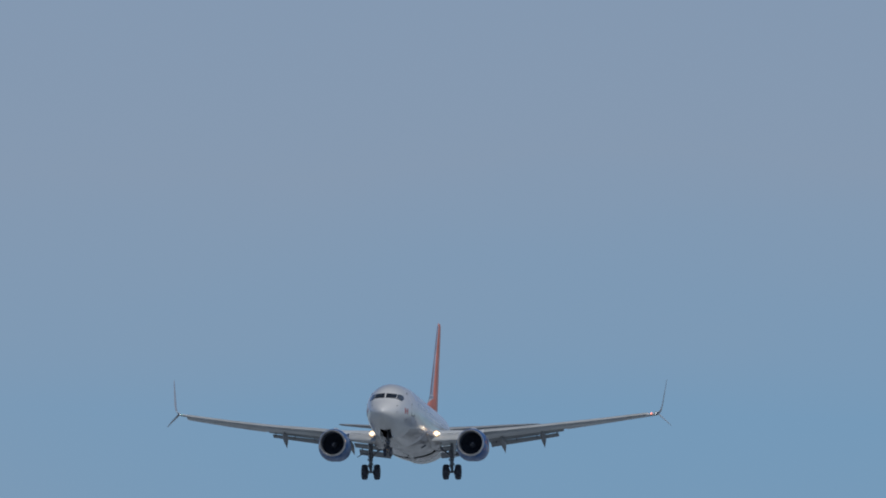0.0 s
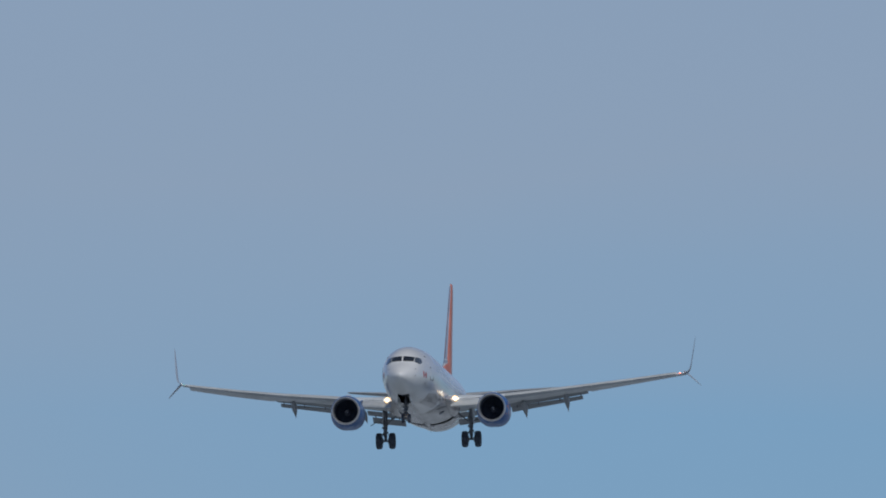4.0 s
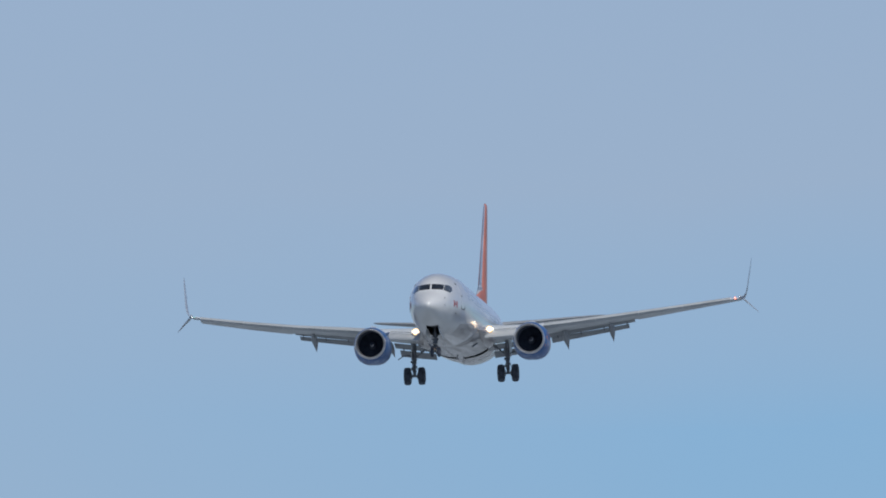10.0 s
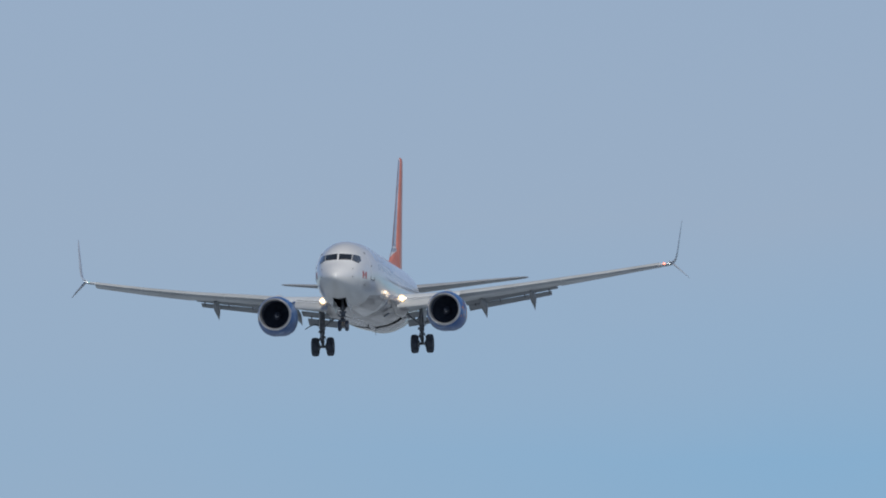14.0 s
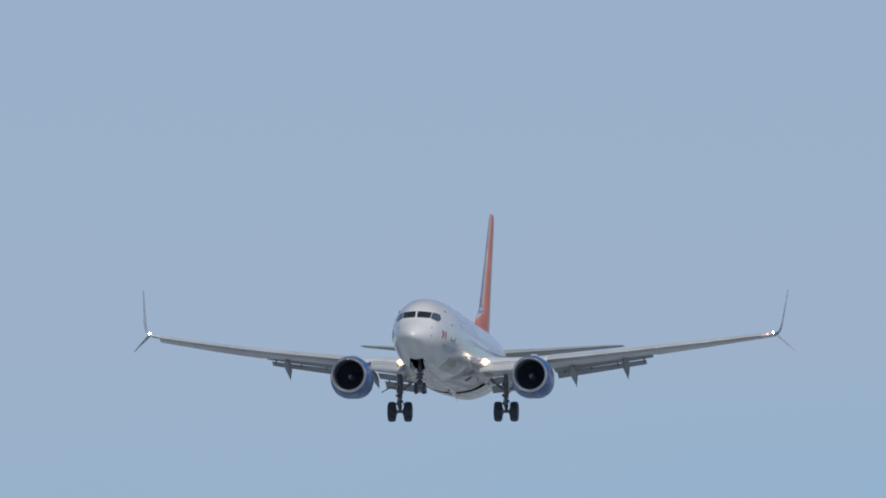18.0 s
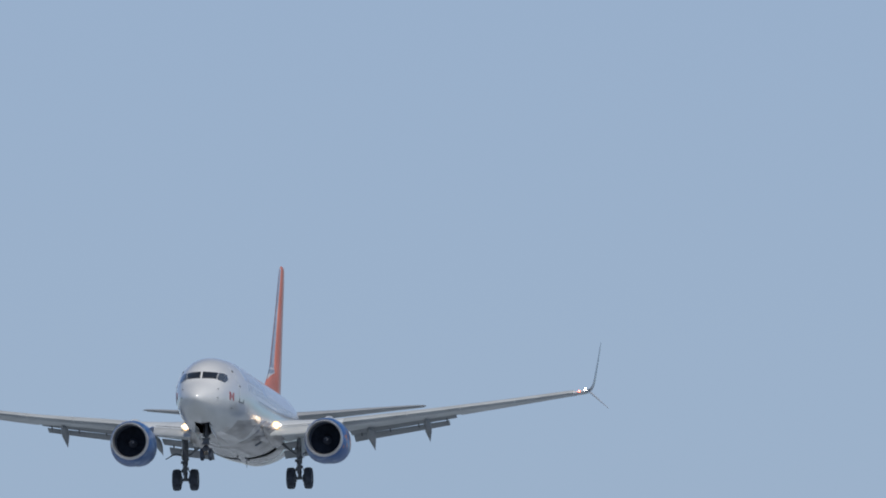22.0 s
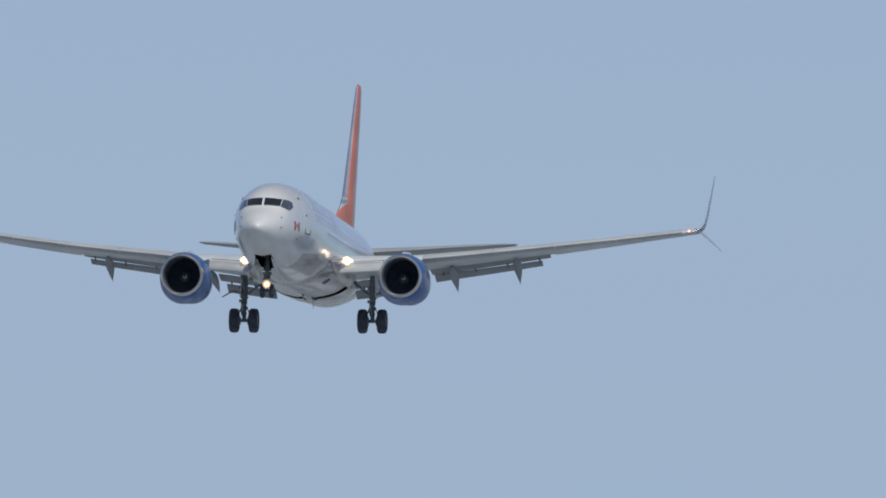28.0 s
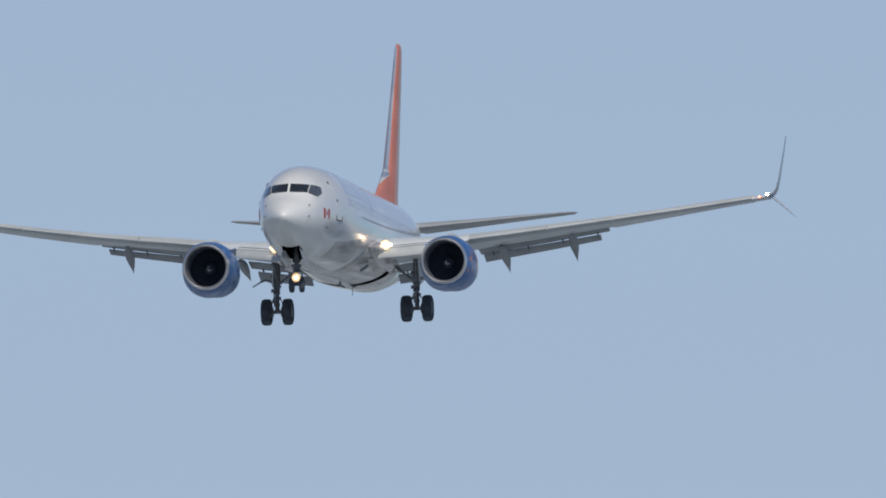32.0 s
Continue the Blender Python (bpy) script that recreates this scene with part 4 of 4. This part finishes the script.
# ---- undercarriage ----
def wheel(name, centre, radius, width, parent):
    """A wheel with its tyre and rim, its axle along x."""
    w = width / 2
    prof = [(-w * .75, radius * .58), (-w * .98, radius * .68), (-w, radius * .80), (-w * .86, radius * .93), (-w * .5, radius * .99), (0, radius), (w * .5, radius * .99), (w * .86, radius * .93), (w, radius * .80), (w * .98, radius * .68), (w * .75, radius * .58)]
    hub = new(name)
    hub.parent = parent
    hub.location = centre
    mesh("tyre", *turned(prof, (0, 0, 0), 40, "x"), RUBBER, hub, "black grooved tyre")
    mesh("rim", *turned([(-w * .75, radius * .58), (-w * .45, radius * .52), (-w * .35, radius * .2), (-w * .6, radius * .1), (w * .6, radius * .1), (w * .35, radius * .2), (w * .45, radius * .52), (w * .75, radius * .58)], (0, 0, 0), 28, "x", True), RIM, hub, "grey metal rim")
    return hub


def build_main_gear(s):
    x, y, z = s * 2.90, 19.6, -3.17
    leg = mesh("main_gear_leg", *joined(tube((x, y - .05, -1.0), (x, y, -2.25), .15, .14), tube((x, y, -2.2), (x, y, -3.17), .095),
                                        tube((x - .1, y, -2.25), (x + .1, y, -2.25), .17)), STEEL, plane, "grey main undercarriage leg, extended")
    mesh("axle", *tube((x - .62, y, z), (x + .62, y, z), .075), STEEL, leg, "wheel axle")
    mesh("torque_link", *joined(tube((x, y - .16, -2.35), (x, y - .42, -2.68), .045), tube((x, y - .42, -2.68), (x, y - .12, -3.05), .045)), STEEL, leg)
    for dx in (-.26, .26):
        mesh("brake_housing", *tube((x + dx - .1, y, z), (x + dx + .1, y, z), .19), STEEL, leg, "dark brake housing")
    mesh("side_brace", *joined(tube((x - s * .05, y, -2.05), (x - s * 1.0, y - .05, -1.35), .042), tube((x - s * .3, y - .12, -1.9), (x - s * .9, y - .12, -1.3), .035)), STEEL, leg, "diagonal side brace")
    mesh("drag_strut", *tube((x, y - .05, -1.95), (x + s * .05, y - .9, -1.2), .05), STEEL, leg)
    mesh("hydraulic_hose", *joined(tube((x + .13, y - .1, -1.3), (x + .12, y - .13, -2.4), .022), tube((x - .12, y - .12, -2.3), (x - .1, y - .13, -2.95), .02)), SEAL, leg)
    for k, (zz, r) in enumerate(((-1.55, .175), (-1.85, .17), (-2.12, .185), (-2.42, .125), (-2.58, .12), (-2.86, .125))):
        mesh("leg_collar", *tube((x, y, zz - .035), (x, y, zz + .035), r), STEEL, leg)
    for k, (dx, zz) in enumerate(((-.17, -1.7), (.18, -1.98), (-.16, -2.3), (.13, -2.62), (-.12, -2.75))):
        mesh("leg_fitting", *slab([(x + dx - .06, y - .16, zz - .07), (x + dx + .06, y - .16, zz - .06), (x + dx + .05, y - .16, zz + .07), (x + dx - .05, y - .16, zz + .08)], .1), STEEL, leg, smooth=False)
    mesh("brake_hose", *joined(tube((x + .1, y - .1, -2.55), (x + .24, y - .14, -2.82), .02), tube((x + .24, y - .14, -2.82), (x + .22, y - .1, -3.08), .02)), SEAL, leg)
    mesh("brake_hose", *joined(tube((x - .1, y - .1, -2.55), (x - .24, y - .14, -2.82), .02), tube((x - .24, y - .14, -2.82), (x - .22, y - .1, -3.08), .02)), SEAL, leg)
    # the door rides on the outside of the leg; a crank reaches out beside it
    mesh("gear_door", *slab([(x + s * .10, y - .32, -1.02), (x + s * .22, y + .38, -1.02), (x + s * .2, y + .34, -2.1), (x + s * .16, y - .26, -2.1)], .05), WING, leg, "narrow grey gear door", smooth=False)
    v, f = joined(tube((x + s * .05, y - .1, -2.0), (x + s * .42, y - .15, -1.86), .045), tube((x + s * .42, y - .15, -1.86), (x + s * .62, y - .2, -1.92), .04), tube((x + s * .62, y - .2, -1.92), (x + s * .98, y - .25, -2.14), .035, .025))
    mesh("door_crank", *joined((v, f)), STEEL, leg, "bent door crank")
    for dx in (-.44, .44):
        wheel("main_wheel", (x + dx, y, z), .548, .41, leg)
    return leg


build_main_gear(1), build_main_gear(-1)


def build_nose_gear():
    y, z = 4.0, -3.13
    leg = mesh("nose_gear_leg", *joined(tube((0, y + .1, -1.5), (0, y, -2.6), .09), tube((0, y, -2.55), (0, y, z), .06), tube((-.14, y, -2.5), (.14, y, -2.5), .10)), STEEL, plane, "grey nose undercarriage leg, extended")
    mesh("axle", *tube((-.3, y, z), (.3, y, z), .045), STEEL, leg, "nose wheel axle")
    mesh("torque_link", *joined(tube((0, y + .1, -2.6), (0, y + .3, -2.8), .03), tube((0, y + .3, -2.8), (0, y + .08, -3.0), .03)), STEEL, leg)
    mesh("drag_brace", *joined(tube((-.12, y, -2.2), (-.22, y + .9, -1.6), .04), tube((.12, y, -2.2), (.22, y + .9, -1.6), .04)), STEEL, leg)
    mesh("steering_cylinder", *tube((-.2, y - .05, -2.35), (.2, y - .05, -2.35), .06), STEEL, leg)
    for s in (-1, 1):
        wheel("nose_wheel", (s * .21, y, z), .315, .19, leg)
        mesh("nose_gear_door", *slab([(s * .37, 2.35, -1.74), (s * .37, 4.7, -2.02), (s * .47, 4.6, -2.36), (s * .45, 2.6, -2.12)], .035), WHITE, plane, "open white nose gear door", smooth=False)
    # the taxi light turns up to face ahead late in the approach
    pivot = new("taxi_light")
    pivot.parent = leg
    pivot.location = (0.0, y - .2, -2.84)
    tagged(pivot, "round taxi light on the nose leg")
    # this ring glows to give the lens its orange bloom
    mesh("lamp_housing", *turned([(-.035, .12), (-.015, .17), (.05, .13), (.12, .06)], (0, 0, 0), 22), HALO, pivot, "lit lamp reflector")
    mesh("lamp_back", *turned([(.0, .178), (.06, .15), (.13, .06), (.14, .01)], (0, 0, 0), 22, caps=True), SEAL, pivot, "dark lamp housing")
    # added baffle, blocks the taxi light's glint on the nose
    mesh("lamp_shield", *slab([(-.2, y - .62, -2.65), (.2, y - .62, -2.65), (.18, y - .06, -2.65), (-.18, y - .06, -2.65)], .02), STEEL, leg, "flat shield above the taxi light", smooth=False)
    mesh("lens", *turned([(-.05, .02), (-.045, .07), (-.03, .09), (-.02, .095)], (0, 0, 0), 22, caps=True), LAMP, pivot, "glowing lamp lens")
    return pivot


taxi_light = build_nose_gear()


# ---- what moves ----
def motions():
    walk(plane, [
        (0.0, pose(-154.046, 4842.336, 314.109, -1.432, 0.263, -4.350)),
        (0.5, pose(-153.988, 4810.291, 312.466, -1.642, 0.907, -4.176)),
        (1.0, pose(-153.938, 4778.244, 310.811, -1.681, 1.453, -4.114)),
        (1.5, pose(-153.906, 4746.199, 309.149, -1.786, 1.747, -3.919)),
        (2.0, pose(-153.895, 4714.153, 307.478, -1.787, 1.831, -3.916)),
        (2.5, pose(-153.913, 4682.108, 305.790, -1.761, 0.228, -3.852)),
        (3.0, pose(-153.924, 4650.060, 304.092, -1.591, -1.054, -3.765)),
        (3.5, pose(-153.912, 4618.011, 302.391, -1.532, -1.222, -3.633)),
        (5.5, pose(-153.824, 4489.810, 295.612, -1.499, 0.433, -3.664)),
        (6.0, pose(-153.819, 4457.762, 293.933, -1.486, 0.626, -3.646)),
        (6.5, pose(-153.828, 4425.716, 292.264, -1.634, 0.730, -3.920)),
        (7.0, pose(-153.843, 4393.669, 290.594, -1.750, 0.706, -3.973)),
        (7.5, pose(-153.858, 4361.622, 288.917, -1.715, 0.476, -3.962)),
        (8.0, pose(-153.870, 4329.573, 287.233, -1.583, 0.112, -3.915)),
        (8.5, pose(-153.875, 4297.522, 285.539, -1.497, -0.733, -3.834)),
        (9.0, pose(-153.867, 4265.470, 283.838, -1.460, -1.361, -3.688)),
        (9.5, pose(-153.854, 4233.416, 282.134, -1.325, -1.412, -3.717)),
        (10.0, pose(-153.849, 4201.363, 280.424, -1.284, -1.627, -3.742)),
        (10.5, pose(-153.847, 4169.309, 278.718, -1.218, -1.470, -3.612)),
        (11.0, pose(-153.853, 4137.255, 277.009, -1.093, -1.012, -3.773)),
        (11.5, pose(-153.863, 4105.201, 275.295, -0.980, -0.239, -3.877)),
        (12.0, pose(-153.877, 4073.146, 273.572, -0.784, -0.093, -3.925)),
        (12.5, pose(-153.896, 4041.091, 271.842, -0.403, -0.140, -4.002)),
        (13.0, pose(-153.916, 4009.036, 270.121, -0.288, -0.464, -3.995)),
        (13.5, pose(-153.930, 3976.982, 268.427, -0.274, -1.159, -4.096)),
        (14.0, pose(-153.930, 3944.930, 266.760, -0.260, -1.443, -4.024)),
        (14.5, pose(-153.919, 3912.877, 265.109, -0.538, -0.479, -4.086)),
        (16.5, pose(-153.900, 3784.661, 258.460, -0.952, 0.538, -4.156)),
        (17.0, pose(-153.895, 3752.604, 256.778, -0.857, 1.023, -4.209)),
        (17.5, pose(-153.896, 3720.546, 255.088, -0.801, 0.782, -4.279)),
        (18.0, pose(-153.905, 3688.489, 253.399, -0.693, 0.319, -4.232)),
        (18.5, pose(-153.918, 3656.430, 251.699, -0.604, 0.042, -4.171)),
        (19.0, pose(-153.931, 3624.370, 249.989, -0.518, -0.345, -4.153)),
        (19.5, pose(-153.937, 3592.308, 248.276, -0.380, -0.544, -4.163)),
        (20.0, pose(-153.936, 3560.247, 246.585, -0.380, -0.868, -3.907)),
        (20.5, pose(-153.934, 3528.188, 244.915, -0.460, -0.593, -4.189)),
        (21.0, pose(-153.934, 3496.128, 243.250, -0.502, 0.051, -4.134)),
        (21.5, pose(-153.933, 3464.067, 241.577, -0.589, -0.254, -4.235)),
        (22.0, pose(-153.933, 3432.005, 239.900, -0.551, -0.454, -4.178)),
        (22.5, pose(-153.926, 3399.941, 238.216, -0.536, -0.634, -4.069)),
        (23.0, pose(-153.920, 3367.876, 236.523, -0.445, -0.424, -4.069)),
        (23.5, pose(-153.914, 3335.810, 234.825, -0.326, 0.076, -4.046)),
        (24.0, pose(-153.901, 3303.743, 233.138, -0.300, 0.159, -4.005)),
        (24.5, pose(-153.892, 3271.677, 231.457, -0.336, 0.218, -4.159)),
        (25.0, pose(-153.894, 3239.611, 229.783, -0.418, 0.148, -4.009)),
        (25.5, pose(-153.896, 3207.545, 228.122, -0.532, -0.113, -3.983)),
        (27.5, pose(-153.868, 3079.273, 221.490, -0.797, 0.765, -3.945)),
        (28.0, pose(-153.874, 3047.203, 219.820, -0.798, 0.860, -3.945)),
        (28.5, pose(-153.895, 3015.131, 218.126, -0.811, 0.546, -4.109)),
        (29.0, pose(-153.917, 2983.056, 216.421, -0.756, 0.165, -4.157)),
        (29.5, pose(-153.938, 2950.981, 214.710, -0.598, -0.123, -4.138)),
        (30.0, pose(-153.956, 2918.904, 213.000, -0.515, -0.182, -4.254)),
        (30.5, pose(-153.978, 2886.825, 211.283, -0.399, -0.409, -4.291)),
        (31.0, pose(-154.003, 2854.746, 209.554, -0.202, -0.993, -4.365)),
        (31.5, pose(-154.026, 2822.665, 207.822, 0.097, -1.239, -4.466)),
        (32.0, pose(-154.043, 2790.582, 206.089, 0.393, -1.005, -4.503)),
    ])
    # fans turn steadily
    for fan in (fan_port, fan_starboard):
        at = fan.location.copy()
        walk(fan, [(0.4 * i, pose(at.x, at.y, at.z, 0, 80 * i, 0)) for i in range(81)])
    # the strobes flash about every 1.4 s
    for strobe in strobes:
        at = strobe.location.copy()
        rows = [(0.0, pose(at.x, at.y, at.z, 0, 0, 168))]
        for i in range(23):
            t = 0.824 + 1.419 * i
            rows += [(u, pose(at.x, at.y, at.z, 0, 0, a)) for u, a in ((t - .2, 168), (t - .167, 84), (t - .133, 0), (t + .133, 0), (t + .167, 84), (t + .2, 168)) if u < 31.97]
        rows.append((32.0, rows[-1][1]))
        walk(strobe, rows)
    at = taxi_light.location.copy()
    walk(taxi_light, [(t, pose(at.x, at.y, at.z, a, 0, 0)) for t, a in ((0.0, 150), (12.0, 150), (24.0, 150), (24.38, 150), (24.48, 75), (24.58, 0), (24.8, 0), (28.0, 0), (32.0, 0))])


motions()
